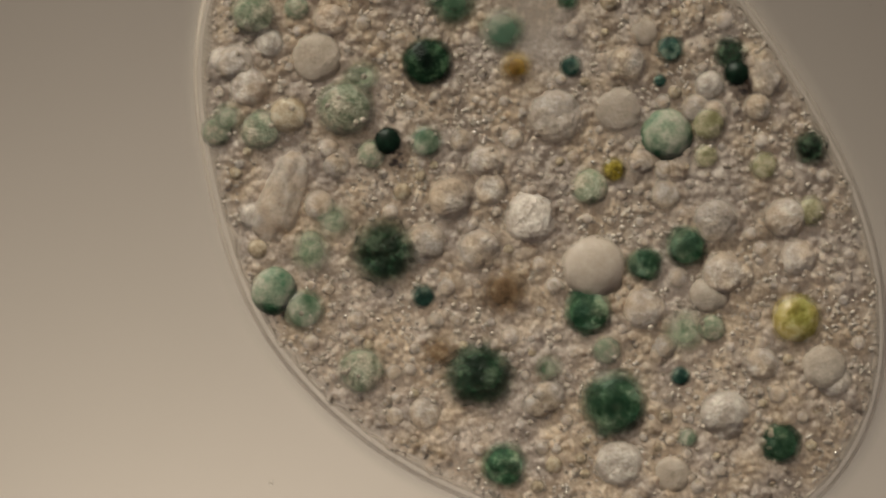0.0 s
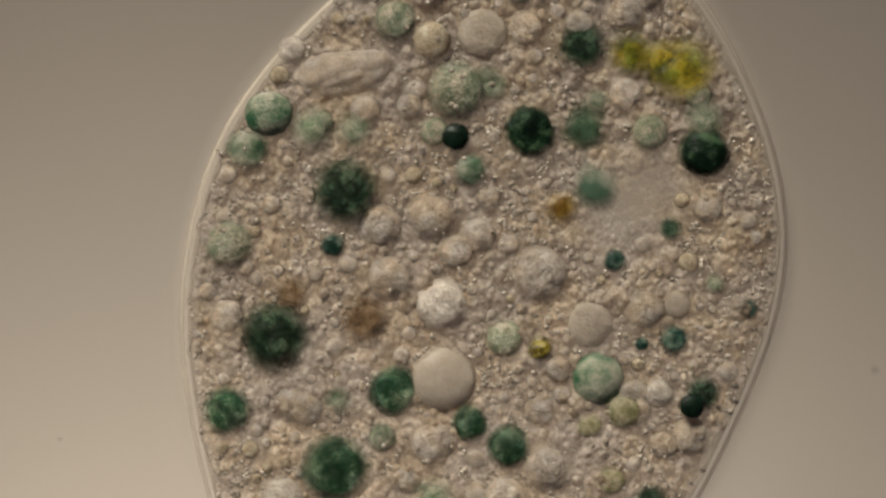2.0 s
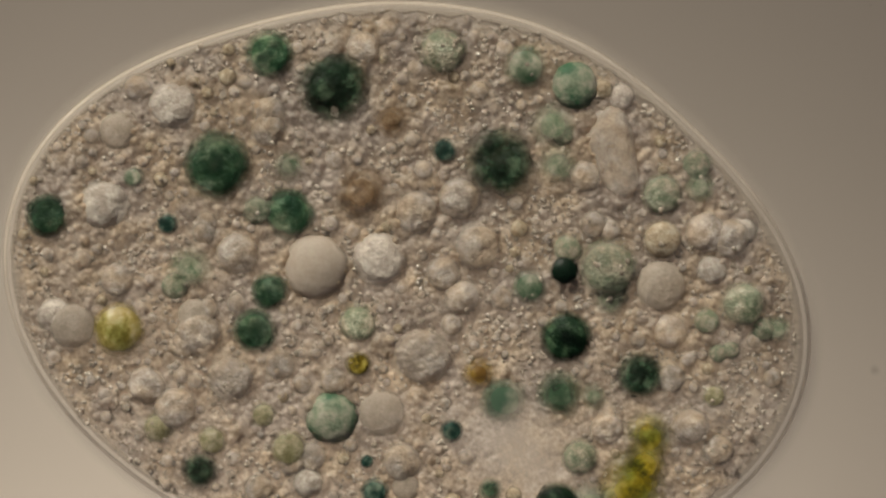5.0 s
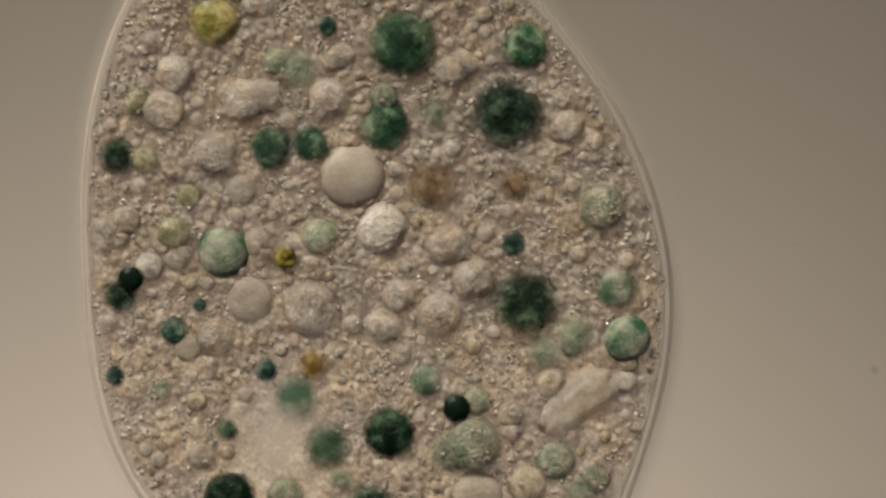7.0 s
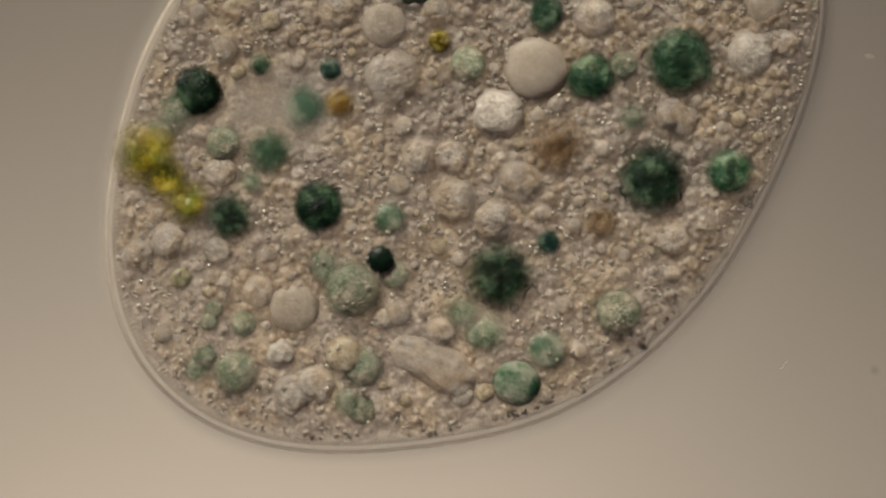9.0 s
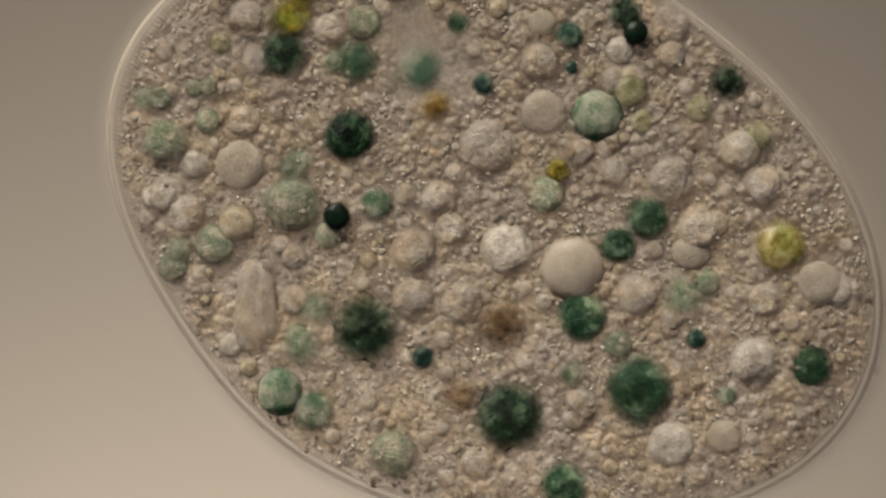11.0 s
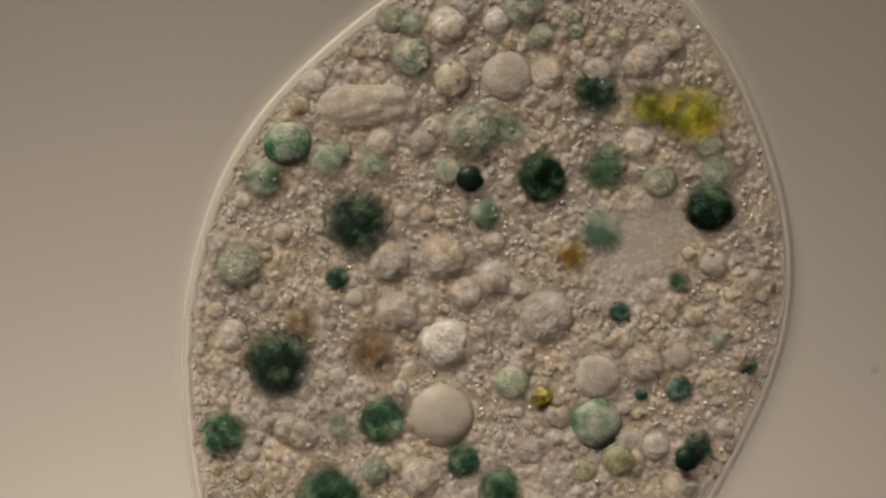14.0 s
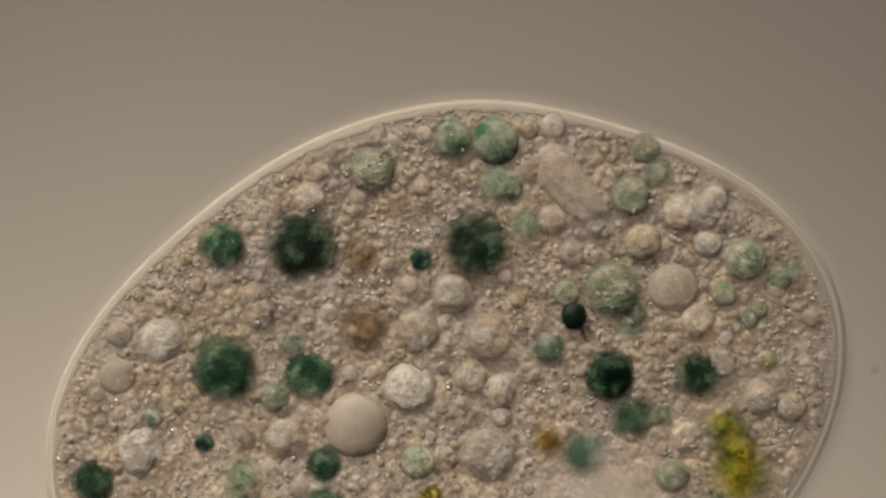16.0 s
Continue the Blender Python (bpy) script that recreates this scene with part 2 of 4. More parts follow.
def slide_material():
    m, n, l = nodes_of("slide")
    tc = n.new("ShaderNodeTexCoord")
    a = add(n, "ShaderNodeTexNoise", Scale=6.0, Detail=2.0)
    l.new(tc.outputs["Object"], a.inputs["Vector"])
    col = ramp(n, [(0.3, (0.49, 0.415, 0.335)), (0.7, (0.51, 0.43, 0.35))])
    l.new(a.outputs["Fac"], col.inputs["Fac"])
    d = n.new("ShaderNodeBsdfDiffuse")
    t = n.new("ShaderNodeBsdfTranslucent")
    mix = n.new("ShaderNodeMixShader")
    mix.inputs[0].default_value = 0.95
    l.new(col.outputs["Color"], d.inputs["Color"])
    l.new(col.outputs["Color"], t.inputs["Color"])
    l.new(d.outputs[0], mix.inputs[1])
    l.new(t.outputs[0], mix.inputs[2])
    out = n.new("ShaderNodeOutputMaterial")
    l.new(mix.outputs[0], out.inputs["Surface"])
    return m


SLIDE = slide_material()


# ---- the slide ----
def part(name, bm, material, parent=None, label=""):
    me = bpy.data.meshes.new(name)
    bm.to_mesh(me)
    bm.free()
    me.materials.append(material)
    me.shade_smooth()
    ob = new(name, me)
    if parent:
        ob.parent = parent
    return tagged(ob, label)


bm = bmesh.new()
bmesh.ops.create_grid(bm, x_segments=2, y_segments=2, size=3.0)
slide = part("ground", bm, SLIDE)
tagged(slide, "evenly lit tan glass slide under a film of water", "microscope slide", kind="structure")

# ---- the cell ----
cell = new("ciliate_cell")
tagged(cell, "broad oval translucent cell packed with green food vacuoles on a slide", "microbe")


def mesh_part(name, verts, faces, material, parent, label=""):
    me = bpy.data.meshes.new(name)
    me.from_pydata(verts, [], faces)
    me.materials.append(material)
    me.shade_smooth()
    ob = new(name, me)
    ob.parent = parent
    return tagged(ob, label)


SKIN = []


def ring(name, rows, material, label, seg):
    """A closed band round the cell; rows give half-width and height along it, from the inside out."""
    a = np.arange(seg) * 2 * math.pi / seg
    verts, faces = [], []
    for w, z in rows:
        verts += list(zip(w * np.cos(a) * S, w * np.sin(a) * S, (z + 0 * a) * S))
    for k in range(len(rows) - 1):
        for i in range(seg):
            j = (i + 1) % seg
            faces.append((k * seg + i, (k + 1) * seg + i, (k + 1) * seg + j, k * seg + j))
    ob = mesh_part(name, verts, faces, material, cell, label)
    SKIN.append(ob)
    return ob


EDGE = 17.0


def build_pellicle():
    rng = np.random.default_rng(3)
    seg = 2400
    wave = rng.normal(size=seg)
    wave = np.convolve(np.r_[wave[-2:], wave, wave[:2]], np.ones(5) / 5, "valid")
    wave = 0.8 * wave + np.sin(np.arange(seg) * 2 * math.pi * 540 / seg) * (0.6 + wave)
    a = np.arange(seg) * 2 * math.pi / seg
    r, q0 = rim(a), inner(a) - 0.012
    q1 = 1 - EDGE / r
    rows = []
    for s in (0, 0.1, 0.2, 0.3, 0.45, 0.6, 0.7, 0.8, 0.9, 1.0):
        q = q0 + (q1 - q0) * s
        z = dome(q) + 1.0 * wave * math.sin(math.pi * s) ** 0.5 + 1 - 5 * max(0, 1 - s / 0.5)
        rows.append((r * q, z))
    ring("pellicle", rows, PELLICLE, "clear pinkish outer skin with fine cross striations", seg)
    top = dome(q1) + 1
    shares = np.linspace(0, 1, 14)
    rows = [(r - EDGE + (EDGE + 2) * k, top * (1 - 0.15 * k - 0.85 * k ** 3)) for k in shares]
    ob = ring("pellicle_rim", rows, RIM, "smooth pale edge of the cell's skin", seg)
    body = np.repeat(np.clip(0.3 + (shares - 0.35) * 1.8, 0.3, 1) * np.clip((1.0 - shares) / 0.4, 0.0, 1) ** 0.7, seg)
    ob.data.attributes.new("body", "FLOAT", "POINT").data.foreach_set("value", body)


def build_plasm():
    """The granular plasm: a low dome whose back is made of thousands of crowded grains."""
    rng = np.random.default_rng(11)
    step = 2.6
    xs = np.arange(-760, 760 + step, step)
    X, Y = np.meshgrid(xs, xs, indexing="ij")
    A, R = np.arctan2(Y, X), np.hypot(X, Y)
    q = R / rim(A)
    qi = inner(A)
    n = len(xs)
    freq = np.fft.fftfreq(n, step)
    F2 = freq[:, None] ** 2 + freq[None, :] ** 2

    def smooth(width):
        f = np.fft.ifft2(np.fft.fft2(rng.normal(size=(n, n))) * np.exp(-2 * math.pi ** 2 * F2 * width ** 2)).real
        return f / f.std()

    relief = 2.4 * smooth(24) + 1.2 * smooth(9) + 0.9 * smooth(3.5)
    bare = np.clip(1.3 - np.hypot((X - 330) / 120, (Y + 118) / 85), 0, 1)
    bare = np.maximum(bare, np.clip(1.3 - np.hypot((X - 560) / 60, (Y - 200) / 80), 0, 1) * 0.6)
    grains = np.zeros_like(X)
    for k in range(18000):
        x, y = rng.uniform(-740, 740, 2)
        a, r = math.atan2(y, x), math.hypot(x, y)
        if r > rim(a) * float(inner(a)) - 4:
            continue
        i, j = int((x + 760) / step), int((y + 760) / step)
        if rng.random() < bare[i, j] * 1.1:
            continue
        size = min(3.1 + rng.exponential(1.5), 9.5)
        w = int(size / step) + 2
        sl = (slice(max(i - w, 0), i + w + 1), slice(max(j - w, 0), j + w + 1))
        d2 = (X[sl] - x) ** 2 + (Y[sl] - y) ** 2
        cap = np.sqrt(np.maximum(0, size ** 2 - d2)) * 0.85
        grains[sl] = np.maximum(grains[sl], cap)
    lumps_of = np.zeros_like(X)
    for k in range(5200):
        x, y = rng.uniform(-740, 740, 2)
        i, j = int((x + 760) / step), int((y + 760) / step)
        if rng.random() < bare[i, j] * 1.2:
            continue
        size = min(7 + rng.exponential(5.0), 24)
        w = int(size / step) + 2
        sl = (slice(max(i - w, 0), i + w + 1), slice(max(j - w, 0), j + w + 1))
        d2 = ((X[sl] - x) ** 2 + (Y[sl] - y) ** 2) / size ** 2
        cap = (0.30 * size) * np.sqrt(np.maximum(0, 1 - d2 ** 1.4)) + rng.uniform(-1.5, 1.5)
        lumps_of[sl] = np.maximum(lumps_of[sl], np.where(d2 < 1, cap, 0))
    grains = np.maximum(grains * 0.95, grains * 0.85 + lumps_of)
    Z = dome(q) - 7 + relief * (1 - 0.6 * bare) * np.clip((qi - q) * 25, 0.1, 1) + grains
    density = (1 - 0.45 * bare) * np.clip((qi + 0.004 - q) * rim(A) / 26, 0, 1) ** 0.7
    inside = q < qi
    use = inside[:-1, :-1] | inside[1:, :-1] | inside[:-1, 1:] | inside[1:, 1:]
    clamp = np.where(q > qi, qi / np.maximum(q, 1e-6), 1)
    X, Y = X * clamp, Y * clamp
    Z = np.where(q > qi, dome(qi) - 7, Z)
    idx = -np.ones((n, n), int)
    need = np.zeros((n, n), bool)
    for di in (0, 1):
        for dj in (0, 1):
            need[di:n - 1 + di, dj:n - 1 + dj] |= use
    idx[need] = np.arange(need.sum())
    verts = np.column_stack([X[need], Y[need], Z[need]]) * S
    I, J = np.nonzero(use)
    faces = np.column_stack([idx[I, J], idx[I + 1, J], idx[I + 1, J + 1], idx[I, J + 1]])
    ob = mesh_part("plasm", verts.tolist(), faces.tolist(), PLASM, cell, "tan plasm crowded with tiny pale grains")
    ob.data.attributes.new("crowding", "FLOAT", "POINT").data.foreach_set("value", density[need])
    SKIN.append(ob)
    return tagged(ob, kind="stuff")


def build_halo():
    """A soft low skirt added to imitate the light halo round the cell, sloping down to the slide."""
    seg = 900
    r = rim(np.arange(seg) * 2 * math.pi / seg)
    steps = np.linspace(0, 1, 12)
    rows = [(r - 8 + 36 * s, 1.0 + 18 * (1 - s) ** 1.5) for s in steps]
    ob = ring("cilia_fringe", rows, HALO, "soft optical halo round the cell, added as a thin low skirt", seg)
    thin = np.repeat(0.3 * (1 - steps) ** 1.3, seg)
    ob.data.attributes.new("thin", "FLOAT", "POINT").data.foreach_set("value", thin)
    return tagged(ob, kind="stuff")


build_pellicle()
build_halo()
build_plasm()


# ---- things inside the cell ----
BALLS = {}


def ball(level):
    if level not in BALLS:
        b = bmesh.new()
        bmesh.ops.create_icosphere(b, subdivisions=level, radius=1.0)
        BALLS[level] = b
    return BALLS[level].copy()


PLACED = []
INSIDE = []
WAYS = []
# the moments at which the slides of a vacuole against the turning cell are given, along x and y
MOMENTS = (0, 1, 2, 3, 3.7, 5.8, 6.5, 7.5, 8.5, 9.5, 11.8, 13, 14, 15, 16)
LUMP = gel("lump", [(0.006, 0.022, 0.010), (0.026, 0.064, 0.034), (0.10, 0.135, 0.08)], 1.2, 4, 0.3, 0.45, 0.05, edge=(0.0, 1.0), gloss=0.1, vary=0.5, alpha=0.45)
LUMPS = []


def lumps(parent, count, seed):
    """Clumps of swallowed algae that show in the back of a food vacuole; they share one mesh."""
    if not LUMPS:
        b = ball(2)
        me = bpy.data.meshes.new("algal_lump")
        b.to_mesh(me)
        b.free()
        me.materials.append(LUMP)
        me.shade_smooth()
        LUMPS.append(me)
    rng = random.Random(seed)
    for k in range(count):
        d, a = rng.uniform(0.1, 0.72), rng.uniform(0, 6.28)
        w = rng.uniform(0.24, 0.48)
        ob = new("algal_lump", LUMPS[0])
        ob.parent = parent
        h = math.sqrt(1 - d ** 2.3)
        ob.matrix_basis = pose(d * math.cos(a), d * math.sin(a), h * 0.97, 0, 0, rng.uniform(0, 360)) @ Matrix.Diagonal((w * rng.uniform(0.8, 1.5), w, 0.16, 1))


def vacuole(name, material, label, x, y, r, flat=0.45, sunk=0.08, rough=0.05, long=1.0, turn=None, club=0.0, way=()):
    """A rounded body lying in the plasm, unevenly shaped; its mesh has a radius of one and is scaled to r."""
    rng = random.Random(int(x * 7 + y * 13 + r))
    b = ball(4 if r > 22 else 3)
    seed = Vector((rng.uniform(-50, 50), rng.uniform(-50, 50), rng.uniform(-50, 50)))
    for v in b.verts:
        d = v.co.normalized()
        out = math.hypot(d.x, d.y)
        d.z = math.copysign(math.sqrt(max(0.0, 1 - min(out, 1.0) ** 2.3)), d.z)
        v.co = d * (1 + 2.2 * rough * noise.noise(d * 1.1 + seed) + rough * noise.noise(d * 3.0 + seed) + 0.75 * rough * noise.noise(d * 6.5 + seed))
        if club:
            v.co.x = math.copysign(abs(v.co.x) ** 0.6, v.co.x)
            v.co.y *= (1.0 - club * v.co.x) / long ** 0.25
            v.co.x *= long
    ob = part(name, b, material, cell, label)
    a = math.atan2(y, x)
    if way:
        # what lies deeper slides further up the field as the cell turns
        sunk += min(0.12, max(-0.08, sum(way[1::2]) / len(way[1::2]) / 150))
    z = float(dome(np.hypot(x, y) / rim(a))) - sunk * r
    spin = rng.uniform(0, 360) if turn is None else turn
    ob.matrix_basis = pose(x * S, y * S, z * S, 0, 0, spin) @ Matrix.Diagonal((r * S, r * S, r * flat * 1.15 * S, 1))
    PLACED.append((x, y, r * long, flat, sunk, z, material in (GREEN, TEAL, DARK_GREEN, DEEP_GREEN, BLACK, CLEAR, TWO_TONE, CLUB, DISC, HAZY, HAZY_DARK, BROWN, GOLDEN, STRAW, YELLOW, PALE)))
    if way:
        WAYS.append((x, y, np.array(way, float).reshape(-1, 2)))
    INSIDE.append((ob, x, y, len(WAYS) - 1 if way else None))
    return ob


def clear(x, y, r, way=()):
    return vacuole("clear_vacuole", CLEAR, "large smooth cream-white round vacuole", x, y, r, 0.38, 0.17, 0.035, way=way)


def pale(x, y, r, way=()):
    return vacuole("pale_vacuole", PALE, "pale cream-white rounded vacuole", x, y, r, 0.5, 0.24, 0.07, way=way)


def disc(x, y, r, way=()):
    return vacuole("pale_vacuole", DISC, "smooth pale beige disc-shaped vacuole with a thin dark edge", x, y, r, 0.38, 0.14, 0.03, way=way)


def hazy(x, y, r, way=()):
    return vacuole("food_vacuole", HAZY, "blurred grey-green food vacuole deep in the clear plasm", x, y, r * 1.1, 0.3, 0.1, 0.05, way=way)


def hazy_dark(x, y, r, way=()):
    return vacuole("food_vacuole", HAZY_DARK, "blurred dark green food mass deep in the plasm", x, y, r * 1.28, 0.3, 0.1, 0.1, way=way)


def granular(x, y, r, way=()):
    return vacuole("granular_vacuole", GRANULAR, "pinkish tan granular rounded vacuole", x, y, r, 0.48, 0.24, 0.09, way=way)


def tan(x, y, r, way=()):
    return vacuole("tan_vacuole", TAN, "brownish tan rounded vacuole", x, y, r, way=way)


def grey_green(x, y, r, way=()):
    return vacuole("food_vacuole", GREY_GREEN, "pale grey-green translucent food vacuole", x, y, r, 0.45, 0.08, 0.05, way=way)


def green(x, y, r, way=()):
    if r < 30:
        return vacuole("food_vacuole", TEAL, "small dark blue-green food vacuole", x, y, r, 0.38, 0.1, 0.06, way=way)
    ob = vacuole("food_vacuole", GREEN, "green granular food vacuole full of algae", x, y, r, 0.38, 0.1, 0.07, way=way)
    lumps(ob, 5, int(x + 3 * y))
    return ob


def dark_green(x, y, r, way=()):
    ob = vacuole("food_vacuole", DARK_GREEN, "very dark green dense food vacuole", x, y, r * 1.02, 0.4, 0.08, 0.07, way=way)
    if r > 26:
        lumps(ob, 2, int(x + 3 * y))
    return ob


def two_tone(x, y, r, way=()):
    return vacuole("food_vacuole", TWO_TONE, "pale round food vacuole with green crescents", x, y, r, 0.45, 0.14, 0.03, way=way)


def black(x, y, r, way=()):
    return vacuole("food_vacuole", BLACK, "small almost black green food ball", x, y, r, 0.6, -0.15, 0.03, way=way)


def deep_green(x, y, r, way=()):
    ob = vacuole("food_vacuole", DEEP_GREEN, "blurred dark green food mass deep in the plasm", x, y, r * 1.12, 0.35, 0.1, 0.15, way=way)
    return ob


def deep_grey(x, y, r, way=()):
    return vacuole("food_vacuole", DEEP_GREY, "faint blurred green food mass deep in the plasm", x, y, r * 1.15, 0.3, 0.05, 0.15, way=way)


def veiled(x, y, r, way=()):
    return vacuole("food_vacuole", VEILED, "blurred grey-green food vacuole deep in the clear plasm", x, y, r, 0.4, 0.1, 0.06, way=way)


def straw(x, y, r, way=()):
    if r < 40:
        return vacuole("straw_vacuole", WAN, "small wan olive-yellow vacuole", x, y, r, 0.42, 0.1, 0.07, way=way)
    return vacuole("straw_vacuole", STRAW, "straw-yellow rounded vacuole", x, y, r, 0.42, 0.1, 0.06, way=way)


def golden(x, y, r, way=()):
    return vacuole("golden_inclusion", OLIVE, "small dark golden olive inclusion", x, y, r, 0.45, 0.1, 0.15, way=way)


def deep_golden(x, y, r, way=()):
    return vacuole("golden_inclusion", GOLDEN, "blurred golden orange inclusion deep in the plasm", x, y, r * 1.2, 0.35, 0.05, 0.15, way=way)


def yellow(x, y, r, way=()):
    return vacuole("algal_clump", YELLOW, "bright yellow-green clump of broken algae", x, y, r * 1.34, 0.32, 0.08, 0.16, way=way)


def brown(x, y, r, way=()):
    return vacuole("brown_inclusion", BROWN, "blurred reddish brown inclusion", x, y, r * 1.05, 0.35, 0.08, 0.18, way=way)


def deep_brown(x, y, r, way=()):
    return vacuole("brown_inclusion", BROWN, "faint blurred brown inclusion", x, y, r, 0.25, 0.1, 0.18, way=way)


veiled(-84, 403, 42, (7, 7, -23, -3, -18, 11, -7, 12, -5, 13, -5, -12, 1, -15, -15, -8, -13, 8, -15, 16, -15, 4, -11, 6, -12, 7, -14, 13, -13, 23))
two_tone(-14, 438, 43, (4, -17, -12, -17, -4, 1, -3, -1, -7, -5, 7, -30, 7, -27, -10, -22, -5, 0, -5, -1, -6, 2, 1, 0, 1, -4, -9, -7, -15, 2))
green(-107, 197, 24, (12, 3, 2, -4, 1, 2, -1, -1, 1, -4, 8, -14, 8, -16, -1, -9, 0, -4, -6, -3, -4, -3, -3, 0, -1, 0, 1, 2, 7, 1))
green(-383, -88, 65, (6, 9, -13, 4, -6, 3, 3, 2, 5, 3, -3, -1, 6, -5, 1, 0, 1, -5, 0, -6, -15, 2, -3, 7, 3, 7, 6, 2, 2, 5))
green(-226, -70, 48, (16, 26, -7, 19, 1, 16, 4, 10, 6, 10, -8, 6, 2, 10, -2, 8, -3, 8, -8, 10, -7, 10, -10, 15, -8, 26, -8, 22, -3, 19))
grey_green(-284, -99, 28, (6, 4, -4, -2, 0, -5, 4, -4, 5, -5, 1, -7, 12, 1, 7, -6, 6, -8, -4, -9, 0, -10, 2, -4, 3, -3, 2, -5, 0, -7))
green(-163, -196, 35, (8, 15, 0, 4, 0, 2, 2, 5, 1, 3, -2, 5, 10, 3, 7, 3, 3, 0, -7, 5, -8, 12, -1, 16, 2, 9, 1, 8, -3, 4))
green(-143, -269, 42, (17, 9, 1, 2, 2, -3, 3, -3, 2, -3, 8, 3, 15, -6, 11, -2, 8, -5, -6, 1, -4, -3, 3, 7, 3, 1, 0, 0, -2, -1))
green(-535, -351, 42, (5, 20, -10, 19, -5, 7, 1, 8, -3, 11, -13, 17, 1, 10, 4, 13, 0, 2, -7, 13, -14, 7, -7, 17, 0, 18, -3, 11, -11, 21))
green(227, -167, 22, (4, -5, 6, -7, 6, -11, 1, -12, -2, -13, 10, -14, 13, -16, 3, -12, 0, -6, -4, -5, 8, -6, 6, -11, 7, -10, 3, -11, 2, -9))
hazy_dark(345, -199, 18, (-2, -9, -1, -13, 0, -17, -2, -15, -4, -14, 6, -18, 6, -18, -2, -13, -3, -11, -7, -8, 6, -12, 2, -14, 1, -10, 1, -11, 1, -8))
green(208, -341, 27, (6, 0, 1, -10, -1, -15, -3, -9, -6, -7, 5, -3, 11, -13, 2, -8, -4, -9, -8, -3, 9, -6, 8, -4, 10, -2, 9, -1, 1, -5))
veiled(-479, -198, 20, (4, 13, -6, 8, -1, 0, 6, -1, 4, 0, -6, 4, 6, 0, 7, 4, 2, -8, 0, -2, -7, -1, -2, 7, 5, 8, 0, -1, 0, 2))
green(-373, -218, 20, (-2, 15, -13, 9, -9, 3, -5, 3, -6, 3, -12, 6, 0, 2, 0, 5, -3, -1, -7, 1, -12, 3, -10, 10, -3, 10, -4, 4, -8, 4))
green(155, -310, 13, (5, 4, 0, -4, 2, -7, 0, -5, -2, -6, 8, -7, 11, -11, 5, -4, 2, -3, -5, 0, 5, -2, 2, -2, 4, -1, 5, -1, 1, -2))
grey_green(-218, 332, 45, (6, 12, -8, -16, -9, -10, -10, -7, -8, -4, -1, -17, 8, -17, -8, -15, -6, -13, -14, -8, -9, -2, -3, -1, -2, -5, -9, -5, -8, -1))
grey_green(247, 388, 40, (-3, 1, -6, 1, 1, 15, -5, 10, -10, 8, 1, -7, -1, -8, -14, 1, -12, 18, -13, 19, -8, 20, -7, 18, -9, 14, -13, 18, -12, 26))
grey_green(466, 343, 43, (-4, -15, -6, -16, 2, -6, 2, -12, -5, -11, 6, -26, 0, -27, -13, -15, -11, 4, -13, -3, -1, 0, 0, 0, -5, -5, -11, 3, -9, 14))
grey_green(528, 320, 24, (0, -4, 0, -4, 6, 5, 3, -1, -2, 2, 12, -14, 5, -15, -8, -3, -5, 14, -2, 13, 6, 12, 6, 11, -1, 11, -1, 17, 0, 22))
grey_green(246, 233, 55, (-3, 0, -8, -14, -2, -3, -8, -3, -8, -3, 3, -24, 1, -23, -10, -13, -5, 1, -6, 2, 3, -2, -1, -1, -4, -3, -5, 0, -5, 9))
grey_green(496, 237, 18, (-3, -3, -2, -4, 2, 3, 1, 0, -3, 2, 9, -13, 3, -14, -9, -3, -6, 12, -4, 11, 5, 9, 3, 8, -2, 9, -4, 14, -2, 19))
grey_green(445, 270, 25, (-4, -3, -6, -5, -3, 5, -2, 0, -6, 1, 5, -14, 0, -15, -12, -4, -9, 11, -8, 10, 0, 9, -1, 8, -5, 8, -7, 12, -7, 18))
veiled(164, 114, 33, (4, -8, -1, -8, -4, -2, -3, -3, -2, -4, 6, -19, 11, -21, -2, -13, -1, -4, -6, 0, 11, -3, 3, -5, 0, -4, -1, -5, -5, -3))
pale(-501, -64, 48, (6, 24, -7, 20, -2, 15, -2, 12, 0, 16, -7, 12, 4, 9, 3, 14, 5, 9, 4, 14, -9, 11, -4, 17, 2, 20, -4, 3, -2, 4))
grey_green(-11, -140, 36, (5, 19, -4, 4, -4, 3, -3, 3, -2, 0, 6, 3, 11, 1, 10, 1, 7, -5, -4, -5, 3, 12, 8, 12, 12, 5, 7, -4, 1, -6))
disc(120, -225, 43, (5, 7, -7, -5, -5, -6, -4, -5, -4, -6, 5, -7, 11, -9, 1, -7, -2, -2, -5, 1, 3, -5, 3, -4, 9, -10, 4, -11, 0, -6))
grey_green(434, -58, 35, (-5, -2, -3, -6, 2, -7, 1, -7, -2, -5, 4, -10, -6, -8, -8, -4, -5, 3, -5, 3, 5, 0, -1, -2, -5, 4, -4, 8, 0, 11))
grey_green(169, 212, 28)
grey_green(259, 465, 30, (-2, 7, -11, 3, -7, 18, -8, 13, -11, 12, 1, -7, -2, -8, -16, 1, -13, 21, -14, 22, -12, 19, -2, 24, -1, 15, -13, 22, -21, 36))
grey_green(41, 354, 20)
grey_green(-296, -292, 27)
grey_green(538, -81, 28)
grey_green(508, 257, 18)
granular(335, 392, 42, (3, -7, -4, -10, 2, 2, 3, -5, -2, -7, 8, -20, 4, -21, -9, -11, -11, 5, -6, 4, -5, 9, -1, 9, -5, 9, -6, 11, -9, 15))
pale(394, 339, 30, (1, 2, -3, 0, 1, 10, 0, 5, -4, 5, 9, -10, 4, -10, -9, 0, -6, 16, -5, 17, 2, 15, 3, 15, 1, 16, -2, 20, -5, 26))
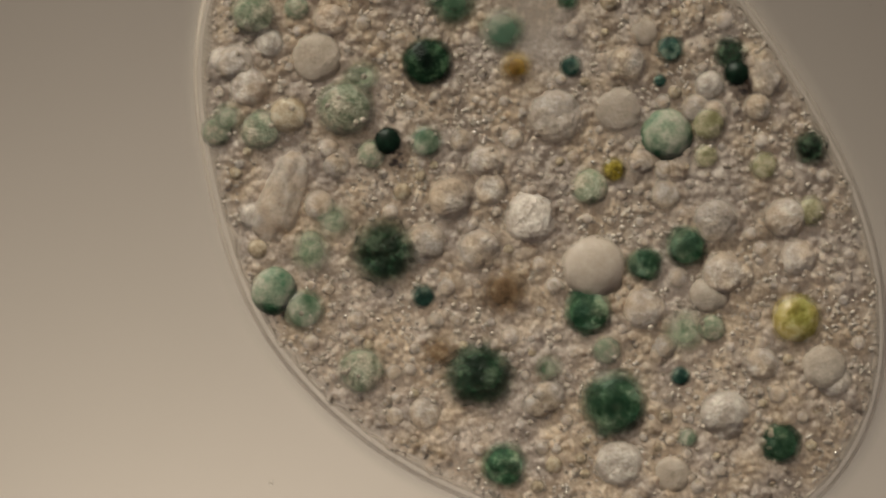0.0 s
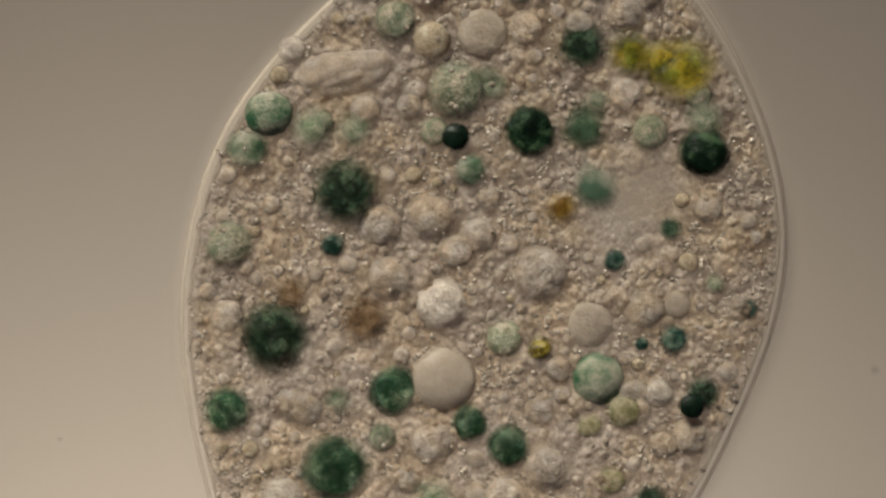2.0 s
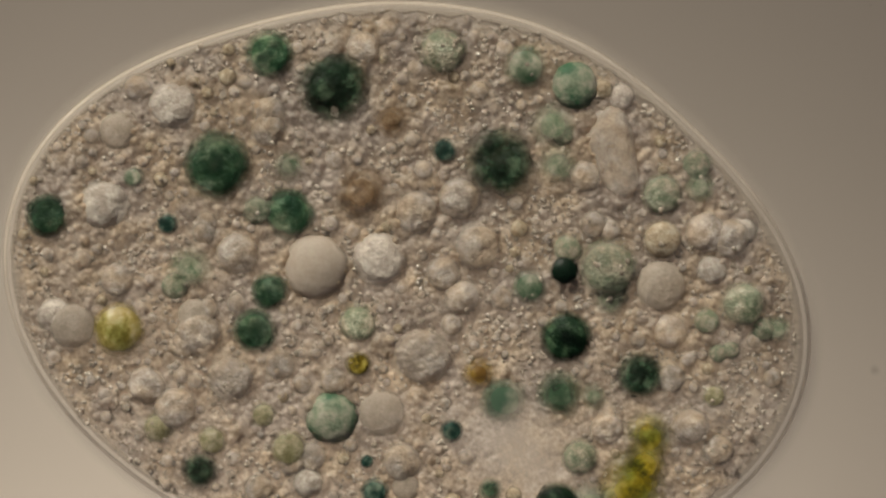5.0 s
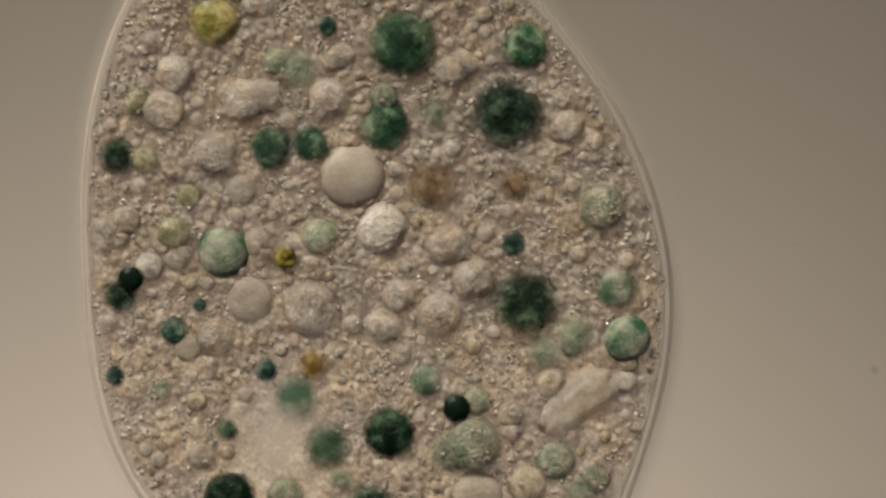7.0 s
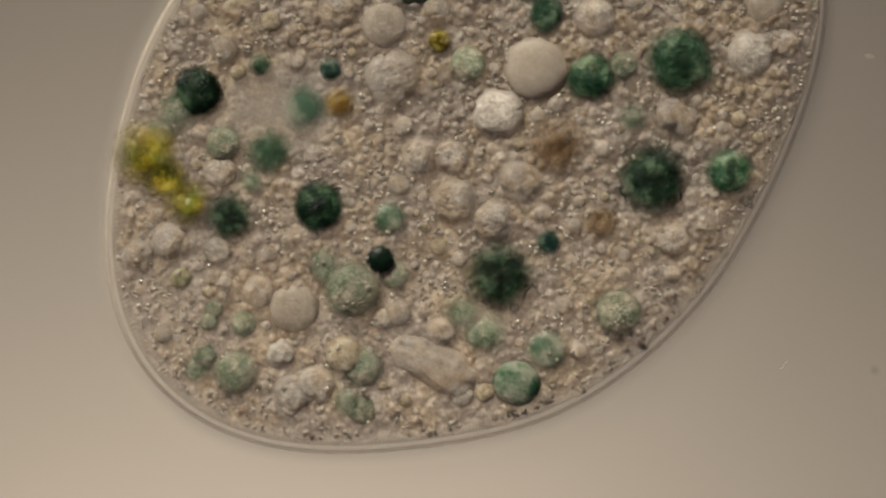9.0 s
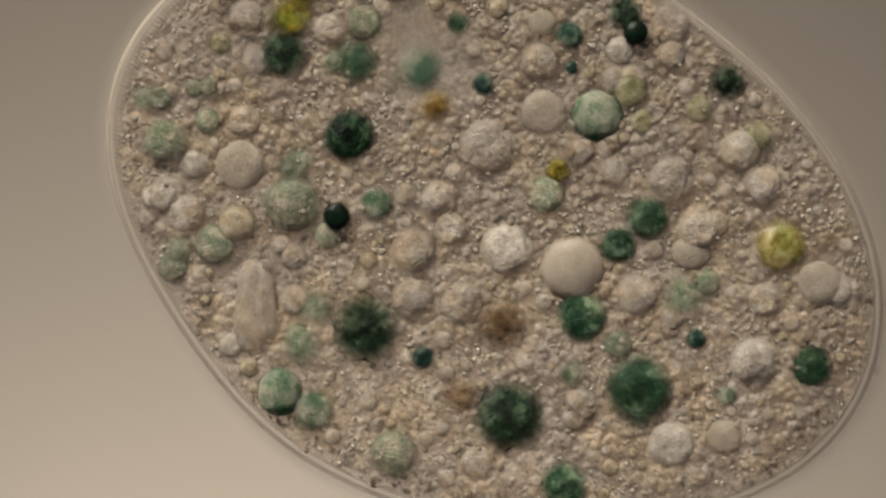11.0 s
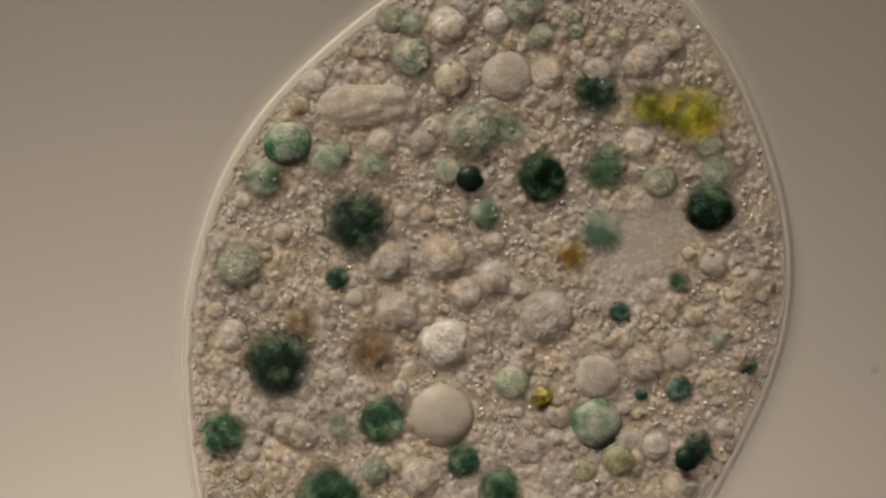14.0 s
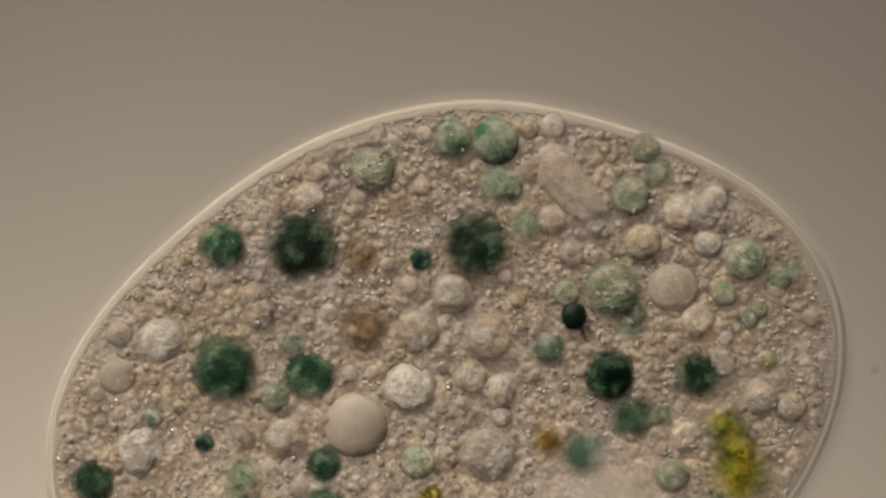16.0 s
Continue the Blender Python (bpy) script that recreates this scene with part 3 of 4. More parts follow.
disc(349, 260, 47, (-2, 0, -6, -4, -7, 7, -6, 4, -8, 4, 7, -4, 7, -4, 1, -4, -16, 9, -10, 16, -7, 4, -1, 9, 0, 8, 1, 7, -2, 12))
granular(409, 215, 35, (-5, -3, -7, -6, -4, 3, -5, -1, -6, -2, 3, -14, 0, -15, -11, -5, -9, 7, -9, 7, 0, 6, -2, 5, -5, 5, -7, 9, -6, 13))
granular(171, 278, 28, (6, -14, -2, -16, 0, -8, -5, -9, -7, -11, 7, -28, 2, -27, -9, -22, -5, -7, -8, -3, -1, -3, -1, 1, -5, -5, -8, -2, -13, 7))
granular(594, 266, 20, (-2, -7, 1, -6, 6, 0, 5, -6, -1, -3, 13, -16, 5, -17, -8, -4, -4, 12, 0, 10, 9, 8, 7, 6, -1, 9, -3, 15, 4, 21))
granular(607, 115, 33, (-11, -10, -5, -10, -1, -8, -1, -14, -6, -9, 5, -18, -2, -20, -13, -5, -11, 5, -8, 1, 4, 1, 1, -3, -4, 5, -7, 12, -2, 12))
granular(50, 104, 48, (9, 0, -4, -2, -3, 4, 0, 3, 3, 0, 8, -10, 11, -14, 1, -5, 6, 6, -4, 2, 0, 1, 0, 3, 6, -1, 6, -6, 0, -6))
granular(-70, 84, 45, (11, 21, -4, -6, -6, -2, 0, -2, 4, -5, 2, -13, 14, -15, 0, -2, 1, -2, 1, 2, -6, -4, -4, 1, 1, -1, 0, 0, -2, -5))
granular(142, 60, 24, (9, 4, 4, -1, 5, 2, 3, 1, 4, 0, 10, -8, 7, -9, 0, -5, 2, 0, -4, 3, 1, 2, -2, 2, -1, 0, -2, -1, -4, 0))
granular(94, 16, 38, (-1, -2, -9, -7, -11, 2, -11, 6, -7, 6, 5, -9, 8, -14, -3, -11, -3, -2, -5, 7, -1, 6, 0, 6, 4, 2, 6, -1, 3, -3))
granular(-570, -77, 28)
granular(-244, -177, 45, (6, 19, 1, 15, 5, 10, -1, 5, -3, 5, -15, 7, -7, 9, 1, 13, 3, 5, 1, 3, -11, 2, -7, 13, 2, 18, 8, 13, 2, 8))
granular(-325, -184, 25, (9, 19, -2, 12, 2, 8, 5, 10, 2, 10, 0, 9, 11, 6, 10, 9, 8, 4, 3, 6, -1, 9, 3, 13, 8, 13, 7, 9, 3, 8))
granular(119, -113, 60, (3, 25, -10, 5, -11, 6, -7, 12, -3, 10, 4, 6, 13, -2, -1, 10, -9, 17, -10, 18, -8, 3, -11, 7, -6, 13, -5, 15, -7, 14))
disc(243, -308, 26, (1, 5, 2, 1, 4, -2, 2, 0, 2, 0, 10, 7, 13, 2, 4, 3, 7, 4, -2, 6, 8, 7, 5, 4, 6, 7, 9, 4, 4, 6))
granular(-53, -275, 32, (-4, 13, -10, 6, -8, 1, -13, 4, -17, 6, -16, 9, -7, 6, -10, 8, -14, 6, -20, 10, -14, 8, -18, 16, -15, 14, -18, 12, -20, 8))
granular(-367, 40, 35, (0, 24, -14, 16, -5, 18, 6, 20, 11, 19, -13, 14, -8, 14, -3, 18, 5, 19, -1, 15, -14, 14, -11, 23, 1, 24, 3, 19, 7, 17))
granular(99, -496, 41, (-5, 14, -11, 8, -8, 0, -10, 3, -16, 3, 2, 14, 15, 14, 13, 15, 2, 10, -10, 9, -8, 10, -9, 7, -11, 8, -6, 8, -15, 8))
granular(-383, -356, 35)
granular(-315, -195, 25)
granular(202, -267, 40, (-1, 0, 0, -3, 5, -7, 6, -7, 3, -8, 6, -7, 11, -11, 6, -6, 3, -5, -2, -3, 11, -6, 2, -6, 2, -8, 2, -9, 4, -4))
granular(-218, -465, 40)
granular(-147, -462, 45, (5, 15, -4, 9, -1, 1, 0, 3, -6, 3, -4, 12, 8, 5, 6, 7, 1, 1, -6, 6, 5, 5, -5, 9, 3, 8, 2, 5, -9, 6))
granular(22, -241, 28)
granular(107, 327, 32, (6, -10, -1, -12, 2, -1, 2, -2, 1, -6, 8, -20, 9, -20, -2, -13, -1, 0, -4, 1, 1, 1, 3, 2, 3, -1, 0, 0, -2, 4))
granular(-323, 238, 35, (-1, 15, -8, 10, -6, 4, -7, 5, -3, 7, -2, -3, 4, -3, -2, 3, 0, 6, -4, 6, -1, 11, -3, 14, 2, 13, 2, 15, 8, 13))
granular(-314, 292, 20)
granular(-230, -286, 25)
granular(-7, -280, 20)
granular(-210, -332, 46, (5, 10, -5, 3, -2, -3, 0, -2, -3, -2, -4, 3, 7, -2, 6, 0, 2, -5, -4, -1, -3, -2, -3, 4, 3, 3, 2, -1, -5, -1))
granular(58, -472, 30)
granular(68, -392, 30)
granular(41, 27, 35)
granular(379, 405, 40)
granular(199, 286, 24)
granular(-112, -349, 48, (-1, 4, -10, -3, -7, -9, -6, -7, -9, -8, -8, -2, 2, -7, 0, -5, -4, -9, -11, -5, -10, -6, -6, -3, -2, -4, -3, -6, -11, -6))
granular(-218, -361, 28)
granular(87, -365, 30)
granular(549, 107, 40)
granular(408, -225, 30)
granular(115, -34, 22)
granular(529, 298, 18)
granular(473, 145, 30)
granular(445, 5, 35)
granular(-22, 152, 45, (-5, 3, -7, -1, -7, 6, -8, 4, -6, 1, -3, -8, 2, -8, -6, -3, -6, 4, -10, 5, -6, 5, -5, 7, -3, 5, -5, 4, -6, 6))
granular(-351, 19, 35)
pale(388, 426, 28, (3, -1, -3, -3, 1, 12, 2, 8, -2, 8, 10, -13, 4, -14, -9, -4, -7, 16, -5, 16, 1, 15, 4, 15, -1, 12, -4, 15, -11, 21))
pale(-51, -27, 55, (-1, 31, -8, 12, -6, 13, -10, 14, -7, 12, -3, 5, 6, 3, -1, 11, -2, 10, -3, 13, -4, 13, -4, 19, -1, 15, 0, 9, -7, 3))
disc(-544, -153, 35, (4, 22, -11, 15, -6, 7, 3, 2, -3, 4, -12, 10, 0, 6, 1, 11, 1, 2, 5, 3, -13, 5, -7, 13, 0, 16, -11, 8, -14, 14))
pale(-472, -272, 52, (1, 29, -12, 21, -8, 12, -3, 10, -6, 12, -13, 18, 0, 13, 1, 16, -1, 7, 3, 10, -14, 11, -9, 20, -2, 20, -10, 12, -14, 14))
disc(-239, -304, 25, (12, 5, 0, -3, 2, -9, 5, -8, 2, -9, 10, -9, 18, -14, 11, -7, 7, -12, 1, -8, 0, -7, 2, -2, 8, -3, 7, -7, 0, -8))
disc(-233, -303, 33, (-1, 2, -11, -5, -8, -11, -6, -10, -8, -9, -10, -5, 1, -10, 0, -8, -4, -13, -8, -9, -10, -9, -8, -3, -2, -5, -3, -9, -10, -9))
pale(82, 467, 26, (18, 30, -14, 10, -10, 25, -6, 18, -10, 17, 1, -1, 0, -2, -13, 6, -11, 23, -13, 25, -11, 25, -5, 27, -6, 22, -13, 22, -14, 28))
pale(118, -402, 30, (-5, 9, -11, 2, -9, -4, -10, -1, -14, -1, -8, 4, -1, -1, -5, 2, -9, 1, -16, 4, -6, 4, -11, 2, -5, 1, -6, 3, -12, 2))
pale(-432, -469, 35)
disc(-400, -459, 42, (12, -3, -1, -8, 3, -19, 8, -20, 0, -18, 8, -14, 19, -19, 12, -14, 7, -23, 2, -19, -5, -17, 1, -8, 8, -10, 5, -16, -6, -14))
tan(280, 335, 36, (3, -17, -1, -21, 5, -8, -1, -5, -8, -7, 7, -33, 5, -33, -2, -21, -4, -6, -4, -6, 11, -1, 10, -4, 4, -9, -3, -4, -10, 3))
black(189, 179, 27, (6, -14, 1, -15, -1, -6, -4, -7, -5, -8, 8, -23, 9, -25, -6, -20, -3, -7, -6, -4, 6, -6, 3, -6, 0, -8, 0, -8, -2, -3))
black(141, -441, 25, (10, -3, 3, -8, 5, -15, 3, -12, -2, -12, 7, -8, 13, -14, 6, -6, 3, -8, -4, -6, 4, -5, 6, -6, 7, -8, 7, -7, 0, -7))
dark_green(282, 83, 47, (6, 12, -4, 0, -3, 5, -4, 3, -4, 2, 4, -4, 5, -8, -3, 1, -6, 8, -9, 8, 6, 3, -3, 7, -6, 4, -6, 6, -2, 10))
deep_green(440, 103, 42, (-11, 26, -10, 23, -7, 29, -11, 27, -9, 28, -1, 16, -5, 16, -17, 32, -12, 33, -14, 35, -3, 33, -9, 31, -16, 37, -13, 41, -3, 35))
deep_green(-14, 247, 61, (14, 4, -5, -7, -5, -3, -4, 1, -4, 0, 2, -16, 7, -17, -3, -7, -5, 0, -8, 1, -10, 2, -6, 2, -3, 2, 0, 3, 3, 4))
green(-444, 123, 45, (-1, 10, -15, 8, -4, 2, -3, -4, -3, -1, 3, -8, 8, -12, 2, -1, -1, -1, -7, -7, -10, -1, -3, -1, -2, 2, -4, 3, 1, 6))
dark_green(465, -154, 46, (-6, 0, -2, -2, 7, 1, -1, -7, -5, -4, 4, -7, -1, -9, -7, -1, -3, 5, -5, 3, 6, 2, 4, -5, -4, 6, -4, 11, 1, 9))
straw(543, 175, 22)
straw(-13, -364, 25, (-7, 19, -15, 11, -12, 6, -15, 8, -19, 8, -13, 13, -3, 8, -6, 10, -11, 8, -17, 12, -14, 9, -11, 13, -5, 16, -3, 15, -16, 10))
straw(-54, -458, 28, (-6, 18, -14, 11, -12, 4, -11, 6, -17, 6, -13, 14, -3, 8, -5, 9, -10, 5, -17, 10, -14, 9, -11, 11, -7, 11, -8, 9, -18, 9))
straw(-323, -426, 50, (14, 15, 1, 11, 3, 1, 7, 2, 1, 2, 9, 6, 18, 1, 13, 6, 7, -1, 2, 3, -2, 4, 3, 34, 9, 10, 7, 4, -3, 5))
straw(-147, -508, 30)
straw(50, -379, 35, (-3, 10, -9, 2, -7, -3, -9, -1, -12, -1, -7, 4, 1, -1, -2, 2, -7, 0, -14, 3, -9, 1, -6, 4, -4, 4, -5, 2, -11, 2))
deep_green(-303, 138, 65, (4, 38, -11, 22, -8, 23, -5, 23, -3, 22, -2, 16, -7, 6, 1, 19, 2, 18, -9, 19, -14, 17, -7, 21, 1, 23, -7, 25, 4, 28))
hazy_dark(354, -1, 38, (-11, 26, -12, 20, -16, 16, -16, 20, -11, 20, -9, 11, -3, 12, -15, 25, -13, 31, -10, 31, -11, 30, -13, 33, -4, 33, -7, 31, -9, 35))
deep_green(175, -445, 30, (2, -1, -3, -7, -1, -14, -4, -12, -9, -11, -1, -4, 6, -10, 1, -6, -3, -8, -10, -5, 4, 0, 3, -5, -1, -7, 1, -6, -6, -6))
deep_green(-43, -523, 32, (16, 23, 1, 13, 3, 3, 3, 6, -5, 6, 2, 13, 13, 5, 10, 11, 4, 6, -4, 11, -9, 11, -3, 11, 4, 10, 5, 9, -7, 10))
brown(-155, 47, 50, (-3, 21, -19, 7, -16, 12, -9, 14, -5, 13, -12, 0, -2, 3, -11, 8, -12, 5, -11, 10, -15, 9, -9, 15, -5, 16, -10, 15, -7, 15))
deep_brown(-207, 180, 35, (-2, -1, -15, -9, -15, 1, -10, 8, -4, 9, -9, -18, -6, -15, -7, -1, -3, -1, -9, 0, -7, 0, -6, 3, 0, 0, 0, -3, 3, -6))
clear(-137, -110, 60, (9, 5, -4, -1, -3, -1, -1, 5, 4, -2, 4, -1, 9, -5, 4, -3, -3, -8, -10, 0, -4, -5, -9, 2, 1, 6, 7, 0, 3, -5))
two_tone(58, -295, 47, (8, 7, 4, -7, 3, -9, -1, -3, 0, -1, 8, -4, 13, -5, 6, 0, 1, 5, -8, 0, 7, 1, 4, 5, 7, 2, 10, 5, 0, 0))
golden(27, -189, 25, (9, 0, -1, -8, -3, -8, -4, -7, -5, -8, 10, -11, 12, -13, 4, -14, -1, -10, -7, -6, 3, -9, 3, -10, 4, -10, 0, -11, -2, -11))
deep_golden(218, -71, 30, (-1, 27, -17, 15, -13, 22, -7, 22, -6, 19, -4, 9, -2, 7, -7, 20, -9, 29, -11, 27, -8, 20, -13, 19, -8, 23, -7, 26, -7, 25))
hazy(287, -78, 44, (-17, 25, -15, 22, -5, 17, -13, 17, -12, 20, -8, 13, -8, 11, -8, 22, -4, 22, -10, 23, -2, 27, -9, 25, -10, 29, -7, 33, -7, 30))
deep_grey(510, -117, 40, (-5, 8, 1, 6, 3, 3, 0, 3, -1, 8, 8, 1, 4, -2, -4, 8, -3, 14, -4, 13, 9, 11, 4, 7, -1, 13, 0, 17, 5, 18))
deep_grey(392, 31, 25, (-6, 12, -6, 11, 2, 14, -7, 10, -8, 11, 2, 2, 0, 1, -9, 9, -8, 17, -10, 17, 1, 16, -3, 14, -5, 16, -5, 19, -3, 20))
deep_grey(-286, 0, 28, (-3, 0, -7, -5, -6, -6, -4, -3, -4, -2, -4, -8, 5, -9, 2, -5, 1, -6, -3, -5, -4, -1, -2, 3, 6, 2, 6, -3, 5, -7))
deep_grey(20, 356, 40, (-1, -2, -11, -9, -9, 6, -8, 8, -9, 8, -3, -10, -1, -9, -12, -3, -10, 10, -14, 11, -14, 12, -6, 15, -3, 7, -12, 4, -21, 16))
deep_grey(64, 306, 35, (3, -3, -5, -6, -3, 7, -3, 6, -3, 2, 6, -12, 7, -12, -3, -5, -2, 6, -5, 8, -1, 12, 7, 16, 5, 8, -1, 4, -1, 7))
deep_grey(289, 201, 28)
deep_grey(-292, -248, 40, (-3, 9, -14, 3, -10, -3, -8, -3, -10, -2, -13, 1, -1, -3, -2, 0, -5, -6, -10, -3, -13, -2, -10, 4, -4, 3, -6, -1, -11, -2))
deep_grey(321, -330, 20)
deep_grey(284, 440, 30)
deep_grey(292, 184, 30, (-6, 3, -10, 2, -4, 10, -3, 7, -2, 5, 6, -8, 5, -8, -5, 0, -4, 11, -6, 12, 3, 12, 1, 9, 2, 7, 2, 6, -1, 8))
deep_grey(545, 338, 25)
yellow(507, 46, 38, (-10, 3, -7, 0, -8, 7, -4, 3, -5, 7, 2, -6, -2, -7, -10, 6, -9, 13, -9, 11, 2, 10, -5, 7, -11, 10, -8, 13, -3, 16))
yellow(560, -40, 54, (-21, 11, -15, 8, -12, 0, -19, 1, -21, 8, -6, 4, -11, 1, -23, 12, -23, 20, -15, 21, -5, 17, -14, 13, -20, 23, -14, 29, -6, 28))
yellow(536, 0, 36)
green(327, -409, 19, (-8, 7, -4, 7, -1, 0, -4, 1, -9, 4, 2, 7, 0, 0, 1, 12, -4, 5, -10, 9, 1, 5, 0, 9, -1, 9, -1, 5, -2, 12))
vacuole("granular_vacuole", CLUB, "long club-shaped pinkish cream vacuole", 126, 388, 46, 0.45, 0.2, 0.1, 1.9, -35, 0.24)


def build_bubbles():
    """The many small pale vacuoles that fill the room between the large ones."""
    rng = random.Random(21)
    made = 0
    while made < 250:
        x, y = rng.uniform(-680, 680), rng.uniform(-680, 680)
        a = math.atan2(y, x)
        q = math.hypot(x, y) / float(rim(a))
        r = 8 + min(rng.expovariate(0.22), 14)
        if q > float(inner(a)) - 0.05 or any(math.hypot(x - p[0], y - p[1]) < (p[2] + r) * 0.85 for p in PLACED) or math.hypot((x - 330) / 110, (y + 118) / 75) < 1:
            continue
        kind = rng.choice((FOAM, FOAM, FOAM, FOAM, FOAM, FOAM, GRANULAR, TAN))
        vacuole("small_vacuole", kind, "small pale rounded vacuole", round(x), round(y), r, 0.5, 0.15, 0.07)
        made += 1


def build_grains():
    """The larger single grains that lie loose on the plasm."""
    rng = random.Random(5)
    b = ball(2)
    me = bpy.data.meshes.new("grain")
    b.to_mesh(me)
    b.free()
    me.materials.append(GRAIN)
    me.shade_smooth()
    made = 0
    while made < 300:
        x, y = rng.uniform(-700, 700), rng.uniform(-700, 700)
        q = math.hypot(x, y) / float(rim(math.atan2(y, x)))
        if q > float(inner(math.atan2(y, x))) - 0.035 or rng.random() < (0, 0.4, 1.1)[blocked(x, y)] or math.hypot((x - 325) / 135, (y + 122) / 100) < 1:
            continue
        r = rng.uniform(3.6, 7.0)
        ob = new("grain", me)
        ob.parent = cell
        ob.matrix_basis = pose(x * S, y * S, (back(x, y) - 0.4 * r) * S, 0, 0, rng.uniform(0, 360)) @ Matrix.Diagonal((r * S, r * S * rng.uniform(0.8, 1), r * 0.8 * S, 1))
        INSIDE.append((ob, x, y, None))
        made += 1


def blocked(x, y, reach=1.0):
    """0 on bare plasm, 1 on a vacuole, 2 on one whose back is bare."""
    hit = 0
    for u, v, w, f, k, z, bare in PLACED:
        if math.hypot(x - u, y - v) < w * reach:
            hit = max(hit, 2 if bare else 1)
    return hit


def back(x, y):
    """Height of the cell's back, with the vacuoles that lie in it."""
    top = float(dome(math.hypot(x, y) / rim(math.atan2(y, x)))) - 1
    for u, v, w, f, k, z, bare in PLACED:
        d = math.hypot(x - u, y - v) / w
        if d < 0.95:
            top = max(top, z + 1.15 * f * w * math.sqrt(1 - d ** 2.3))
    return top


def build_fine_grains():
    """Countless fine grains that lie over plasm and vacuoles alike."""
    rng = random.Random(9)
    b = ball(1)
    base = np.array([v.co for v in b.verts])
    tris = np.array([[v.index for v in f.verts] for f in b.faces])
    b.free()
    verts, faces, made = [], [], 0
    while made < 4600:
        x, y = rng.uniform(-700, 700), rng.uniform(-700, 700)
        a = math.atan2(y, x)
        q = math.hypot(x, y) / float(rim(a))
        if q > float(inner(a)) - 0.006 or rng.random() < (0, 0.95, 1.1)[blocked(x, y, 1.0)] or math.hypot((x - 325) / 135, (y + 122) / 100) < 1:
            continue
        r = min(2.4 + rng.expovariate(0.8), 6.5)
        verts.append((base * (r, r, r * 0.6) + (x, y, back(x, y) - 0.36 * r)) * S)
        faces.append(tris + made * len(base))
        made += 1
    ob = mesh_part("granule_layer", np.concatenate(verts).tolist(), np.concatenate(faces).tolist(), GRAINS, cell, "tiny pale grains scattered through the cell")
    SKIN.append(ob)
    return tagged(ob, kind="stuff")


build_bubbles()
build_fine_grains()
build_grains()


# ---- debris adrift in the water ----
def debris(name, label, length, width, turn, stuff=DEBRIS):
    b = ball(3)
    seed = Vector((length, width, turn))
    for v in b.verts:
        v.co *= 1 + 0.35 * noise.noise(v.co * 1.4 + seed)
    ob = part(name, b, stuff)
    ob.matrix_basis = pose(0, 0, 3 * U, 0, 0, turn) @ Matrix.Diagonal((length * U, width * U, 3.5 * U, 1))
    return tagged(ob, label, "debris", "debris adrift")


chip = debris("debris_chip", "small pale chip of debris adrift in the water", 12, 6, 35)
thread = debris("debris_thread", "short pale thread of debris adrift in the water", 17, 3.5, 48)
crumb = debris("debris_crumb", "tiny pale crumb adrift in the water", 7, 4, 10)
flake = debris("debris_flake", "faint pale flake adrift in the water", 11, 4, -5)
bead = debris("debris_bead", "tiny bright bead of debris adrift in the water", 5, 4, 20)
speck = debris("dust_speck", "tiny dark speck of dust on the slide", 2.5, 2, 0, DUST)
smudge = debris("dust_smudge", "faint dark smudge of dust on the slide", 11, 13, 0, DUST)
smudge.matrix_basis = pose(764 * U, -214 * U, 1.5 * U) @ Matrix.Diagonal((11 * U, 13 * U, 1.5 * U, 1))
speck.matrix_basis = pose(757 * U, 432 * U, 2 * U) @ Matrix.Diagonal((2.5 * U, 2 * U, 2 * U, 1))


# ---- motion ----
def at(x, y, turn):
    return pose(x * S, y * S, 0, 0, 0, turn)


def carried_along(x, y):
    """What has no way of its own slides with the five vacuoles that lie nearest."""
    near = sorted((math.hypot(x - u, y - v) + 15, k) for k, (u, v, _) in enumerate(WAYS))[:5]
    return sum(WAYS[k][2] / d ** 2 for d, k in near) / sum(1 / d ** 2 for d, _ in near)


